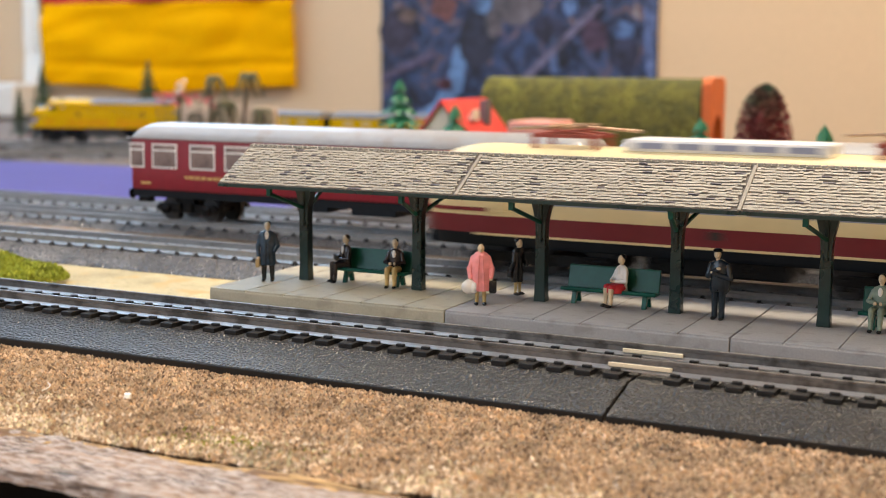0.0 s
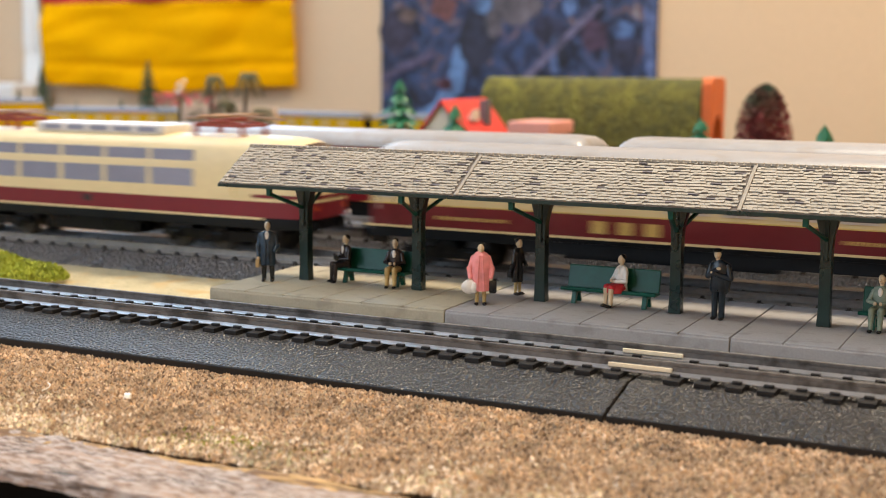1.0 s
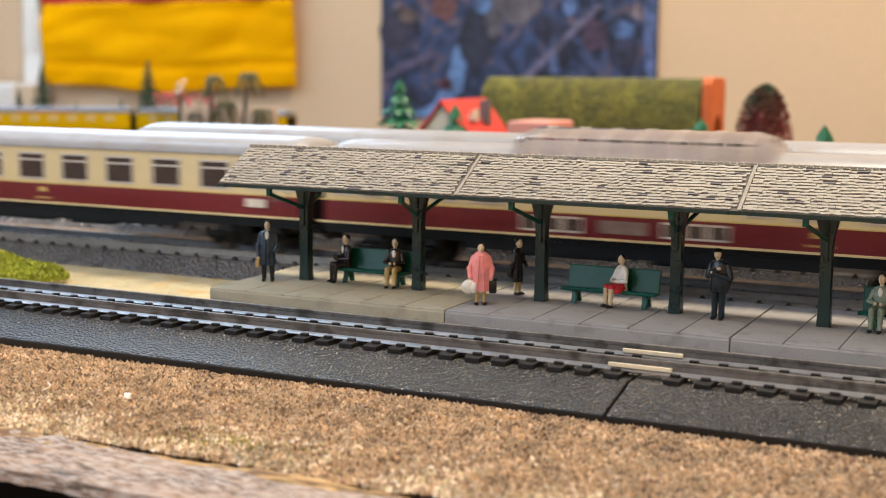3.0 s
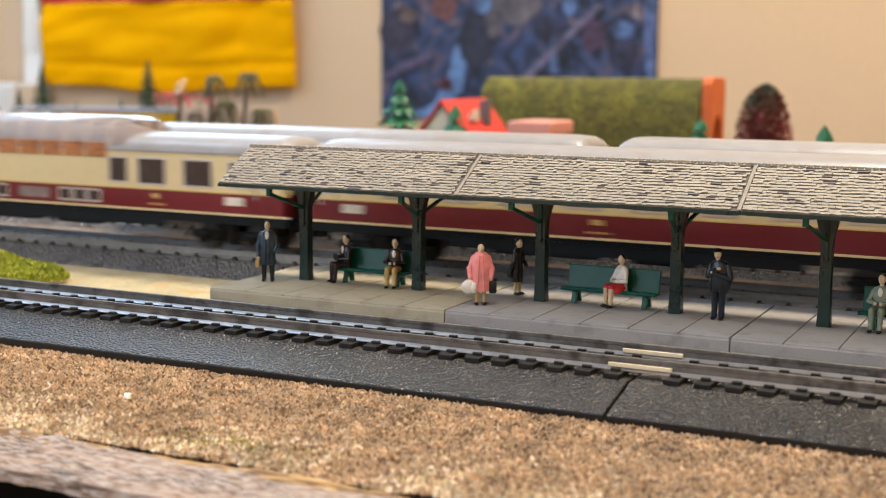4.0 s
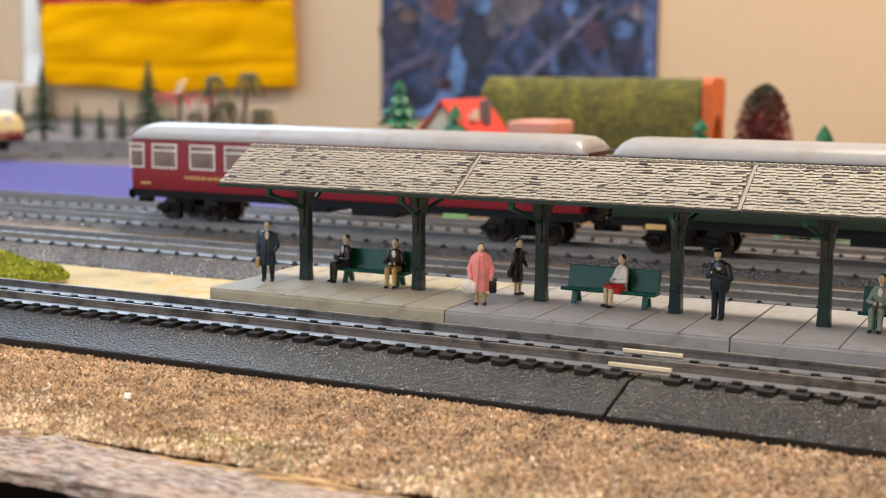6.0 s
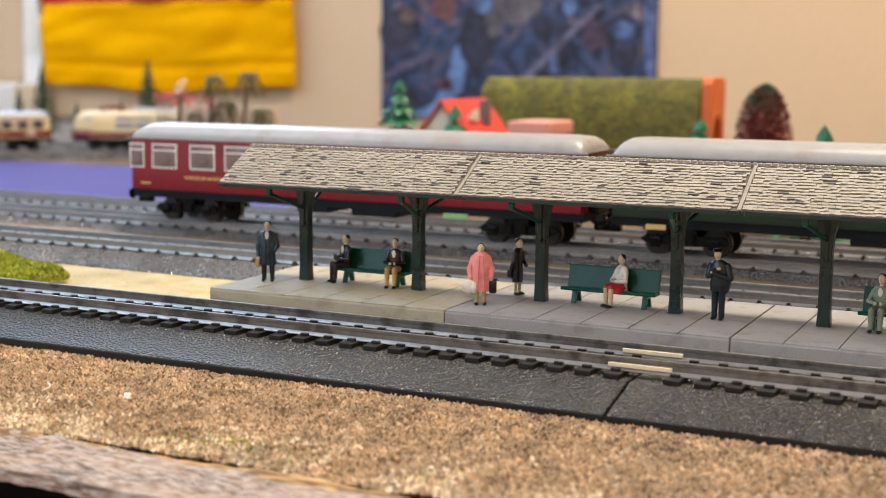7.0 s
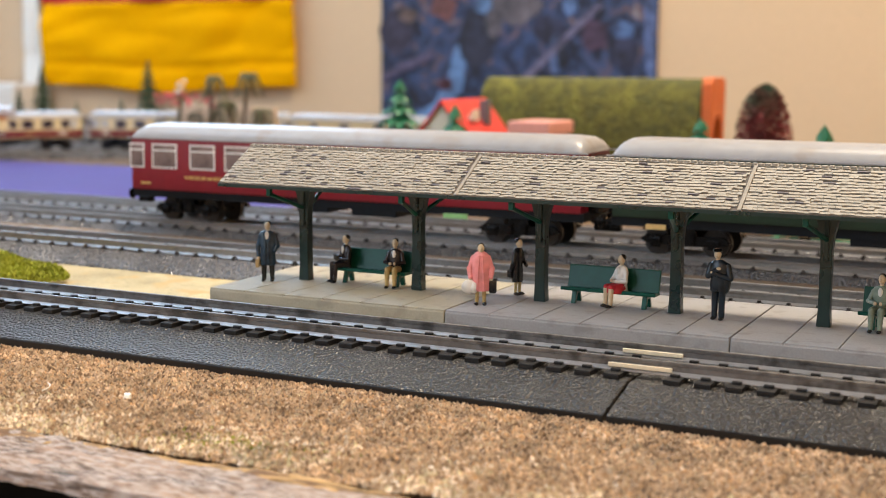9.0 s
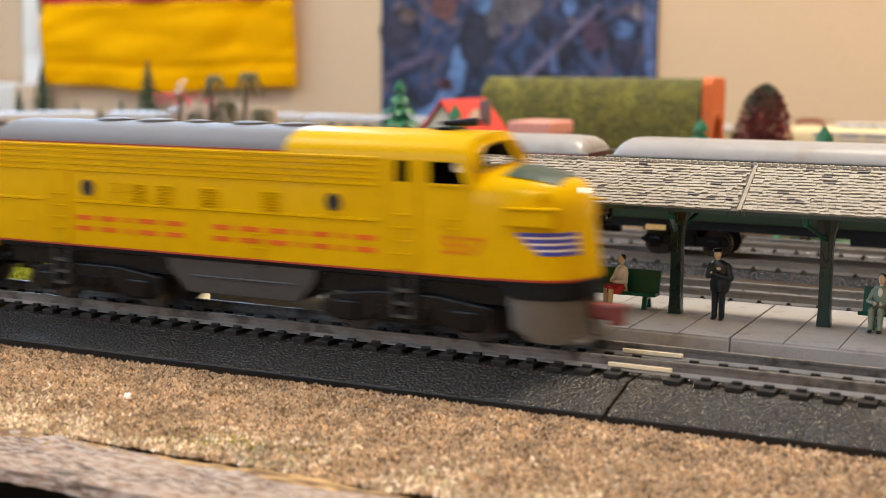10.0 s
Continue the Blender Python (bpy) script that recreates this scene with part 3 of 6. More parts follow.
    for k in range(2):
        px = 20.6 + 43.96 * k
        bm = bm_new()
        prism(bm, [(-2.0, 0), (-1.7, 5), (-1.65, 22), (-1.9, 26), (-2.6, 29.0), (-3.6, ze - 1.4), (3.6, ze - 1.4), (2.6, 29.0), (1.9, 26), (1.65, 22), (1.7, 5), (2.0, 0)], -1.75, 1.75, axis="y")
        for v in bm.verts:
            v.co.x += px
        box(bm, px - 0.7, px + 0.7, -2.4, 2.4, 19, ze - 1.5, bev=0.25)
        part("post", bm, M_POST, root, bevel=0.35)
        for side in (1, -1):
            bm = bm_new()
            a, b = Vector((px - 0.0, -2.2 * side, 25.5)), Vector((px - 3.0 if k == 0 else px + 3.0, (-run + 1.8) * side, ze - 3.0))
            cone(bm, a, b, 0.75, 0.7, 6)
            box(bm, b.x - 0.8, b.x + 0.8, b.y - 0.8, b.y + 0.8, ze - 3.6, ze - 0.8, bev=0.2)
            part("bracket", bm, M_BENCH, root)
    return root


for _i in range(3):
    platform_section(_i)
    shingle_roof(_i)


def bench(m, w):
    root = thing("platform_bench", "dark green plastic bench on the station platform", "bench", m, "platform benches")
    bm = bm_new()
    prism(bm, [(-4.4, 4.2), (-4.6, 5.0), (-4.2, 5.4), (0.9, 4.7), (1.2, 4.2)], -w / 2, w / 2)
    part("seat", bm, M_BENCH, root, bevel=0.25)
    bm = bm_new()
    prism(bm, [(0.3, 4.6), (2.2, 11.6), (2.9, 11.7), (3.1, 11.2), (1.3, 4.4)], -w / 2 + 0.6, w / 2 - 0.4)
    part("backrest", bm, M_BENCH, root, bevel=0.25)
    for x in (-w / 2 + 4.0, w / 2 - 4.0):
        bm = bm_new()
        prism(bm, [(-3.6, 0), (-2.2, 4.6), (1.2, 4.6), (2.6, 0), (1.4, 0), (0.2, 2.9), (-1.3, 2.9), (-2.3, 0)], x - 0.8, x + 0.8)
        part("leg", bm, M_BENCH, root, bevel=0.2)
    return root


bench(at(-132.5, 74.0, PZ), 28)
bench(at(-47.5, 74.0, PZ), 31)
bench(at(41.5, 74.0, PZ), 28)

# ---------------------------------------------------------------- rolling stock
M_CREAM = mat("cream_train_paint", (0.70, 0.585, 0.34), 0.42, var=0.04, grain=300, blotch=25, bump=0.03)
M_TRED = mat("dark_red_train_paint", (0.165, 0.012, 0.022), 0.36, var=0.08, grain=300, blotch=25, bump=0.03)
M_CRED = mat("crimson_coach_paint", (0.215, 0.008, 0.022), 0.36, var=0.08, grain=300, blotch=25, bump=0.03)
M_SILVER = mat("silver_roof_paint", (0.33, 0.33, 0.345), 0.36, metal=0.05, var=0.05, grain=200, blotch=15, bump=0.04, spec=0.35, dark=(0.30, 0.28, 0.27), mix=0.03, mixscale=90)
M_SKIRT = mat("blue_black_underframe", (0.007, 0.010, 0.015), 0.45, var=0.2, spec=0.18)
M_BLACK = mat("black_running_gear", (0.005, 0.005, 0.006), 0.26, var=0.25, bump=0.2, spec=0.2)
M_STEEL = mat("dull_steel_wheel", (0.05, 0.048, 0.05), 0.4, metal=0.6)
M_GOLD = mat("gold_lining", (0.62, 0.45, 0.15), 0.4)
M_TAIL = mat("orange_lamp_plastic", (0.75, 0.14, 0.05), 0.25, var=0.05)
M_PANE = mat("dark_window_pane", (0.045, 0.032, 0.036), 0.10, var=0.2, blotch=120, bump=0.0, coat=0.5)
M_PANE_BLUE = mat("grey_blue_louvre", (0.24, 0.26, 0.36), 0.35, var=0.08, grain=1500, blotch=40)
M_ALU = mat("bright_window_frame", (0.62, 0.60, 0.60), 0.3, metal=0.6, var=0.05)
M_LABEL = mat("pale_lettering", (0.72, 0.68, 0.62), 0.5)
M_PANTO = mat("brick_red_pantograph", (0.26, 0.045, 0.025), 0.45)
M_COPPER = mat("brown_contact_strip", (0.36, 0.24, 0.16), 0.4, metal=0.5)
M_ROOFWHITE = mat("white_roof_vent", (0.72, 0.71, 0.70), 0.4)
M_DOME = glass("tinted_dome_glass", (0.92, 0.80, 0.74), 0.12)
M_AMBER = mat("amber_dome_seat", (0.42, 0.17, 0.07), 0.3, var=0.3, blotch=120)
M_CGREEN = mat("dark_green_coach_paint", (0.012, 0.035, 0.022), 0.38, var=0.12)
M_YEL = mat("armour_yellow_paint", (0.62, 0.382, 0.0), 0.24, var=0.04, grain=250, blotch=20, bump=0.04, spec=0.12)
M_GREYP = mat("light_grey_roof_paint", (0.14, 0.14, 0.155), 0.52, var=0.06, grain=300, blotch=20)
M_LINE = mat("dark_red_line", (0.34, 0.035, 0.012), 0.4)
M_REDP = mat("signal_red_paint", (0.62, 0.07, 0.008), 0.4)
M_BLUEP = mat("shield_blue_paint", (0.045, 0.055, 0.35), 0.4)
M_TANK = mat("grey_tank_plastic", (0.042, 0.044, 0.05), 0.3, var=0.12, spec=0.4)
M_LETTER = mat("orange_red_lettering", (0.62, 0.13, 0.004), 0.4, spec=0.2)
M_PILOT = mat("grey_pilot_plastic", (0.075, 0.07, 0.064), 0.3, var=0.1)
M_LAMP = glow("headlight", (1.0, 0.96, 0.88), 1.6)
M_SHADE = mat("drawn_window_blind", (0.62, 0.46, 0.20), 0.4)
M_HOUSEFRAME = mat("white_window_frame", (0.74, 0.73, 0.74), 0.4)
M_GREYPANE = mat("mauve_grey_pane", (0.22, 0.17, 0.17), 0.15, var=0.35, grain=120, blotch=90)
# near-black colour puts in the shade seen through cab windows and portholes
M_HOLE = mat("painted_opening_shade", (0.008, 0.008, 0.01), 0.7)
# pale blue-grey base colour paints a window's reflection onto these panes
M_PANE_REFLECTION = mat("pane_painted_reflection", (0.50, 0.53, 0.58), 0.15, var=0.1, blotch=150)
M_COUPLER = mat("maroon_coupler", (0.16, 0.03, 0.03), 0.4)


def bogie(root, x, axles, wheel=5.2, side=12.6):
    b = part("bogie", _bogie_bm(x, axles, side), M_BLACK, root)
    for ax in axles:
        bm = bm_new()
        for y in (-8.4, 8.4):
            cone(bm, (x + ax, y - 1.4, wheel), (x + ax, y + 1.4, wheel), wheel, wheel, 20)
            cone(bm, (x + ax, y - 2.0 * (1 if y > 0 else -1), wheel), (x + ax, y, wheel), wheel + 0.7, wheel + 0.7, 20)
        cone(bm, (x + ax, -8, wheel), (x + ax, 8, wheel), 1.0, 1.0, 8)
        part("wheelset", bm, M_STEEL, b)
    return b


def _bogie_bm(x, axles, side):
    bm = bm_new()
    a0, a1 = min(axles) - 6.5, max(axles) + 6.5
    for s in (-1, 1):
        prism(bm, [(x + a0, 6.0), (x + a0 + 3, 8.2), (x - 5, 8.0), (x - 4, 10.2), (x + 4, 10.2), (x + 5, 8.0), (x + a1 - 3, 8.2), (x + a1, 6.0), (x + a1 - 2, 5.0), (x + 5, 4.0), (x - 5, 4.0), (x + a0 + 2, 5.0)], s * side - 0.8, s * side + 0.8, axis="y")
        for ax in axles:
            box(bm, x + ax - 2.2, x + ax + 2.2, s * (side + 1.2) - 0.7, s * (side + 1.2) + 0.7, 3.2, 7.2, bev=0.4)
            cone(bm, (x + ax, s * (side + 1.8), 5.2), (x + ax, s * (side + 2.5), 5.2), 1.3, 0.9, 8)
        for k in (-1, 1):
            cone(bm, (x + k * 3.2, s * (side + 1.2), 4.5), (x + k * 3.2, s * (side + 1.2), 8.6), 1.1, 1.1, 8)
    box(bm, x - 4, x + 4, -side, side, 6.5, 11.5)
    return bm


def buffers(root, x, s, z=11.5):
    for y in (-9.5, 9.5):
        bm = bm_new()
        cone(bm, (x, y, z), (x + s * 4.5, y, z), 1.2, 1.0, 10)
        cone(bm, (x + s * 4.5, y, z), (x + s * 5.2, y, z), 2.7, 2.6, 14)
        part("buffer", bm, M_BLACK, root)


def bar(name, x0, x1, side, z0, z1, hw, m, root, t=0.22, label=""):
    """A thin raised strip on the side of a body."""
    y = sorted((side * (hw - 0.3), side * (hw + t)))
    return boxpart(name, (x0, x1, y[0], y[1], z0, z1), m, root, label)


def coach(name, label, length, m_low, m_up, m_roof, windows, marks=(), doors=(), z_split=23.3, lining=True, dome=None, frame_m=None, group="", category="railway coach", slat=True, pane_m=None, skirt=True):
    root = thing(name, label, category, group=group)
    h = length / 2
    bm = bm_new()
    shell(bm, [(-h + 4.8, 1, 1, 14), (h - 4.8, 1, 1, 14)], [(16.6, 14.6), (17.0, 16.0), (17.0, z_split)])
    part("lower_body", bm, m_low, root, smooth=True)
    bm = bm_new()
    shell(bm, [(-h + 4.8, 1, 1, 14), (h - 4.8, 1, 1, 14)], [(17.0, z_split), (16.9, 32), (16.4, 38.7)])
    part("upper_body", bm, m_up, root, smooth=True)
    bm = bm_new()
    half = [(16.9, 38.5), (16.7, 39.2), (15.6, 41.2), (13.0, 43.2), (9.0, 44.4), (4.5, 45.0), (0, 45.2)]
    st = [(-h + 4.0, 0.90, 0.25, 38.5), (-h + 4.7, 0.96, 0.52, 38.5), (-h + 6, 0.99, 0.78, 38.5), (-h + 8, 1, 0.94, 38.5), (-h + 13, 1, 1, 38.5)]
    shell(bm, st + [(-x, a, b, c) for x, a, b, c in reversed(st)], half)
    part("roof", bm, m_roof, root, smooth=True)
    bm = bm_new()
    box(bm, -h + 4, h - 4, -15.4, 15.4, 11.0, 14.7)
    part("underframe", bm, M_SKIRT, root)
    boxpart("battery_box", (-28, -6, -15.0, 15.0, 7.2 if skirt else 8.0, 11.5), M_SKIRT, root, bev=0.5)
    boxpart("equipment_box", (6, 46 if skirt else 22, -14.8, 14.8, 7.4 if skirt else 8.4, 11.5), M_SKIRT, root, bev=0.5)
    for s in (-1, 1) if skirt else ():
        boxpart("side_skirt", (-h + 62, h - 62, s * 15.3 - 0.4, s * 15.3 + 0.4, 8.8, 13), M_SKIRT, root)
    for s in (-1, 1):
        bogie(root, s * (h - 33), (-11.5, 11.5))
        bm = bm_new()
        box(bm, s * (h - 2.6) - 2.6, s * (h - 2.6) + 2.6, -8, 8, 14, 37, bev=0.6)
        part("gangway", bm, M_BLACK, root)
        bm = bm_new()
        box(bm, s * h - 3, s * h + 4.5, -1.8, 1.8, 6.5, 9.5, bev=0.5)
        part("coupler", bm, M_BLACK, root)
        buffers(root, s * (h - 2.5), s * 0.8)
    made = {}
    for side in (-1, 1):
        for x, w, z0, z1 in windows:
            x = x * side
            key = (w, z0, z1, side)
            if key not in made:
                bm = bm_new()
                e = 0.75
                for d in ((-w / 2 - e, w / 2 + e, z1, z1 + e), (-w / 2 - e, w / 2 + e, z0 - e, z0), (-w / 2 - e, -w / 2, z0, z1), (w / 2, w / 2 + e, z0, z1)) + (((-w / 2, w / 2, z0 + (z1 - z0) * 0.72, z0 + (z1 - z0) * 0.72 + 0.8),) if slat else ()):
                    ys = sorted((side * 16.2, side * 17.22))
                    box(bm, d[0], d[1], *ys, d[2], d[3])
                fr = part("window", bm, frame_m or M_ALU, root)
                bm = bm_new()
                ys = sorted((side * 16.2, side * 17.06))
                box(bm, -w / 2, w / 2, *ys, z0, z1)
                pn = part("pane", bm, pane_m or M_PANE, fr)
                fr.matrix_basis = at(x, 0, 0)
                made[key] = (fr, pn)
            else:
                fr = share("window", made[key][0], root, at(x, 0, 0))
                share("pane", made[key][1], fr, Matrix())
        for x, w in doors:
            x = x * side
            for e in (-0.5, 0.5):
                bar("door_edge", x + e * w - 0.15, x + e * w + 0.15, side, 15.6, 37.6, 17.0, M_SKIRT, root, 0.06)
            bar("door_window", x - w * 0.4, x + w * 0.4, side, 25.4, 35.6, 17.0, M_PANE_REFLECTION, root, 0.2)
            bar("door_handle", x + w * 0.36, x + w * 0.36 + 0.5, side, 21, 24.6, 17.0, M_ALU, root, 0.4)
        for x, w, z0, z1, m in marks:
            x = x * side
            if m is M_GOLD and w > 6:
                k = max(3, int(w / 1.7))
                for i in range(k):
                    xa = x - w / 2 + w * i / k
                    bar("lettering", xa, xa + w / k * (0.45 + 0.25 * (i % 2)), side, z0, z1, 17.0, m, root, 0.12)
            else:
                # plain marks, among them the panes with the reflection in their colour
                bar("lettering", x - w / 2, x + w / 2, side, z0, z1, 17.0, m, root)
        if lining:
            bar("lining", -h + 2, h - 2, side, 14.7, 15.5, 17.0, M_CREAM, root, 0.15)
            bar("lining", -h + 2, h - 2, side, z_split - 0.2, z_split + 0.25, 17.0, M_GOLD, root, 0.10)
        bar("gutter", -h + 2, h - 2, side, 38.2, 38.8, 16.6, m_roof, root, 0.5)
    if dome:
        a, b = dome
        bm = bm_new()
        shell(bm, [(a, 0.93, 0.3, 38), (a + 4, 1, 0.88, 38), (a + 9, 1, 1, 38), (b - 5, 1, 1, 38), (b - 2, 1, 0.9, 38), (b, 0.95, 0.4, 38)], [(16.2, 38.4), (16.0, 44), (14, 48.5), (8, 51), (0, 51.6)])
        d = part("glass_dome", bm, M_DOME, root, "clear tinted glass observation dome", smooth=True)
        bm = bm_new()
        for k in range(7):
            x = a + 10 + (b - a - 20) * k / 6
            box(bm, x - 0.4, x + 0.4, -15.9, 15.9, 38.3, 39.2)
            for s in (-1, 1):
                cone(bm, (x, s * 16.2, 39), (x, s * 14.1, 48.6), 0.45, 0.45, 6)
                cone(bm, (x, s * 14.1, 48.6), (x, 0, 51.7), 0.45, 0.45, 6)
        part("dome_ribs", bm, M_LABEL, d)
        for s in (-1, 1):
            for k in range(6):
                x = a + 10 + (b - a - 20) * k / 6
                boxpart("dome_window", (x + 0.8, x + (b - a - 20) / 6 - 0.8, *sorted((s * 15.6, s * 17.15)), 35.2, 41.2), M_AMBER, d, bev=0.3)
    return root


def pantograph(root, x, up=0.0):
    bm = bm_new()
    for s in (-1, 1):
        box(bm, x - 13, x + 13, s * 7 - 0.5, s * 7 + 0.5, 48.2, 49.4)
        cone(bm, (x - 12, s * 6, 49.2), (x + 10, s * 4.5, 51.2 + up), 0.55, 0.45, 6)
        cone(bm, (x + 12, s * 6, 49.2), (x - 10, s * 4.5, 51.5 + up), 0.55, 0.45, 6)
    for k in (-1, 1):
        box(bm, x + k * 11 - 0.7, x + k * 11 + 0.7, -9, 9, 48.2, 49.3)
        for s in (-1, 1):
            cone(bm, (x + k * 11, s * 8, 44), (x + k * 11, s * 8, 48.4), 1.3, 0.9, 8)
    p = part("pantograph", bm, M_PANTO, root, "folded brick-red pantograph")
    bm = bm_new()
    for k in (-1, 1):
        cone(bm, (x + k * 3, -17, 52.0 + up), (x + k * 3, 17, 52.0 + up), 0.6, 0.6, 6)
        cone(bm, (x + k * 24, -3, 50.6 + up), (x - k * 6, 3, 52.6 + up), 0.6, 0.5, 6)
    part("contact_strip", bm, M_COPPER, p)


def electric_loco():
    root = thing("electric_locomotive", "cream and dark red streamlined electric model locomotive", "locomotive")
    st = [(-106.6, 0.64, 0.30), (-105.6, 0.75, 0.47), (-103.6, 0.83, 0.68), (-100.6, 0.89, 0.86), (-97, 0.925, 0.94), (-91, 0.96, 0.985), (-84, 0.985, 1), (-76, 1, 1)]
    def stat(z0, lower):
        a = [(x, w, (1 if lower else h), z0) for x, w, h in st]
        return a + [(-x, w, h, z) for x, w, h, z in reversed(a)]
    bm = bm_new()
    shell(bm, stat(20.8, False), [(17.0, 20.8), (16.9, 28), (16.3, 35), (15.3, 40), (13.0, 43.0), (9, 44.6), (0, 45.4)])
    part("cab_body", bm, M_CREAM, root, smooth=True)
    bm = bm_new()
    shell(bm, stat(14.6, True), [(17.0, 14.6), (17.05, 17), (17.05, 20.8)])
    part("red_band", bm, M_TRED, root, smooth=True)
    bm = bm_new()
    shell(bm, [(x * 0.985, w * 0.99, h, z) for x, w, h, z in stat(10.4, True)], [(16.4, 10.2), (17.0, 11.5), (17.0, 14.6)])
    part("skirt", bm, M_SKIRT, root, smooth=True)
    bm = bm_new()
    box(bm, -34, 34, -9.5, 9.5, 44.4, 48.6, bev=1.2)
    roofbox = part("roof_vent_box", bm, M_ROOFWHITE, root)
    for s in (-1, 1):
        for k in range(5):
            boxpart("vent_window", (-30 + 12.4 * k, -20.5 + 12.4 * k, *sorted((s * 9.2, s * 9.7)), 45.6, 47.6), M_PANE_BLUE, roofbox)
    pantograph(root, 56)
    pantograph(root, -60, 0.6)
    for s in (-1, 1):
        for k in range(5):
            x = -53.5 + 22.9 * k
            for z0, z1, hw in ((33.2, 39.6, 15.9), (25.4, 32.2, 16.6)):
                bar("louvre_panel", x, x + 20.6, s, z0, z1, hw, M_PANE_BLUE, root, 0.35)
        for k in (-1, 1):
            boxpart("cab_window", (k * 86 - 4.6, k * 86 + 4.6, *sorted((s * 13.6, s * 15.95)), 33.2, 39.8), M_PANE_REFLECTION, root, bev=0.4)
            bar("cab_door", k * 78 - 3.2, k * 78 + 3.2, s, 22, 33.5, 16.7, M_CREAM, root, 0.4)
            bar("handrail", k * 73 - 0.3, k * 73 + 0.3, s, 22, 33, 16.9, M_GOLD, root, 0.5)
        bar("badge", -2.0, 2.0, s, 17.2, 19.8, 17.05, M_STEEL, root)
        bar("lining", -86, 86, s, 13.9, 14.7, 17.0, M_CREAM, root, 0.2)
    for k in (-1, 1):
        bm = bm_new()
        shell(bm, [(k * x, w * 1.012, 1, 22) for x, w in ((80, 0.992), (84, 0.985), (91, 0.96), (97, 0.925), (100.6, 0.89), (103.6, 0.83), (105.6, 0.75), (106.8, 0.64))], [(17.0, 22.2), (17.0, 23.5)])
        part("nose_stripe", bm, M_TRED, root)
        bm = bm_new()
        shell(bm, [(k * x, w, h, 20.8) for x, w, h in ((100.3, 0.895, 0.885), (101.5, 0.875, 0.83), (102.8, 0.855, 0.755), (103.9, 0.828, 0.675))], [(14.2, 41.9), (13.0, 43.6), (9, 45.3), (0, 46.1)])
        ws = part("windscreen", bm, M_PANE, root, "raked dark windscreen", smooth=True)
        for y in (-9, 9):
            bm = bm_new()
            cone(bm, (k * 102.5, y, 27.0), (k * 106.4, y, 27.0), 1.9, 1.7, 14)
            part("headlamp", bm, M_LABEL, root)
            bm = bm_new()
            cone(bm, (k * 102.5, y * 1.12, 18.6), (k * 106.6, y * 1.12, 18.6), 1.5, 1.3, 12)
            part("tail_lamp", bm, M_TAIL, root, "orange-red tail lamp")
        buffers(root, k * 101, k)
        bogie(root, k * 62, (-21, 0, 21), wheel=6.2)
    bm = bm_new()
    box(bm, -24, 24, -14.5, 14.5, 4.5, 10.5, bev=0.8)
    part("transformer_tank", bm, M_BLACK, root)
    return root


NOSE = [(58, 1, 1), (66, 0.995, 1), (72, 0.975, 0.985), (77, 0.925, 0.965), (81, 0.845, 0.94), (84, 0.73, 0.905), (86, 0.57, 0.86), (87.4, 0.36, 0.80), (88.2, 0.13, 0.70)]
NOSE_HALF = [(17.6, 18.4), (17.7, 22), (17.7, 37.5), (17.2, 40.4), (15.4, 43.0), (11.5, 45.1), (6, 46.4), (0, 46.8)]


def lean(x, z):
    """The nose leans back as it rises."""
    return x - max(0.0, min(1.0, (x - 66) / 22)) * (z - 18.4) * 0.14


def nose_side(x, z, out=0.0):
    """A point on the flank of the nose, at the station x and the height z."""
    for (xa, wa, _a), (xb, wb, _b) in zip(NOSE, NOSE[1:]):
        if x <= xb:
            w = wa + (wb - wa) * (x - xa) / (xb - xa)
            break
    return lean(x, z) + out * (1 - w), w * 17.7 + out


def nose_strip(name, xs, z0, z1, s, out, m, parent):
    """A painted strip wrapped round one flank of the nose."""
    bm = bm_new()
    rows = []
    for x in xs:
        (xa, ya), (xb, yb), (xc, yc) = nose_side(x, z0, out), nose_side(x, z1, out), nose_side(x, z0, -0.8)
        rows.append([bm.verts.new(p) for p in ((xa, s * ya, z0), (xb, s * yb, z1), (xc, s * yc, z1), (xc, s * yc, z0))])
    for p, q in zip(rows, rows[1:]):
        for i in range(4):
            bm.faces.new((p[i], p[(i + 1) % 4], q[(i + 1) % 4], q[i]))
    bm.faces.new(rows[0])
    bm.faces.new(rows[-1][::-1])
    return part(name, bm, m, parent)


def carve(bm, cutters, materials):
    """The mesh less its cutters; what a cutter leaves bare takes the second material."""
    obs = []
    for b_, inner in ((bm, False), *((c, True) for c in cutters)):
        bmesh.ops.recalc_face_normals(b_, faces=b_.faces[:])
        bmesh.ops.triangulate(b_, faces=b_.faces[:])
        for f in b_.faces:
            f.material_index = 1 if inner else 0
        me = bpy.data.meshes.new("carving")
        b_.to_mesh(me)
        b_.free()
        for m in materials:
            me.materials.append(m)
        obs.append(new("carving", me))
    for c in obs[1:]:
        mod = obs[0].modifiers.new("cut", "BOOLEAN")
        mod.operation, mod.object, mod.solver = "DIFFERENCE", c, "EXACT"
    bpy.context.view_layer.update()
    out = bmesh.new()
    out.from_object(obs[0], bpy.context.evaluated_depsgraph_get())
    for o in obs:
        bpy.data.objects.remove(o)
    return out


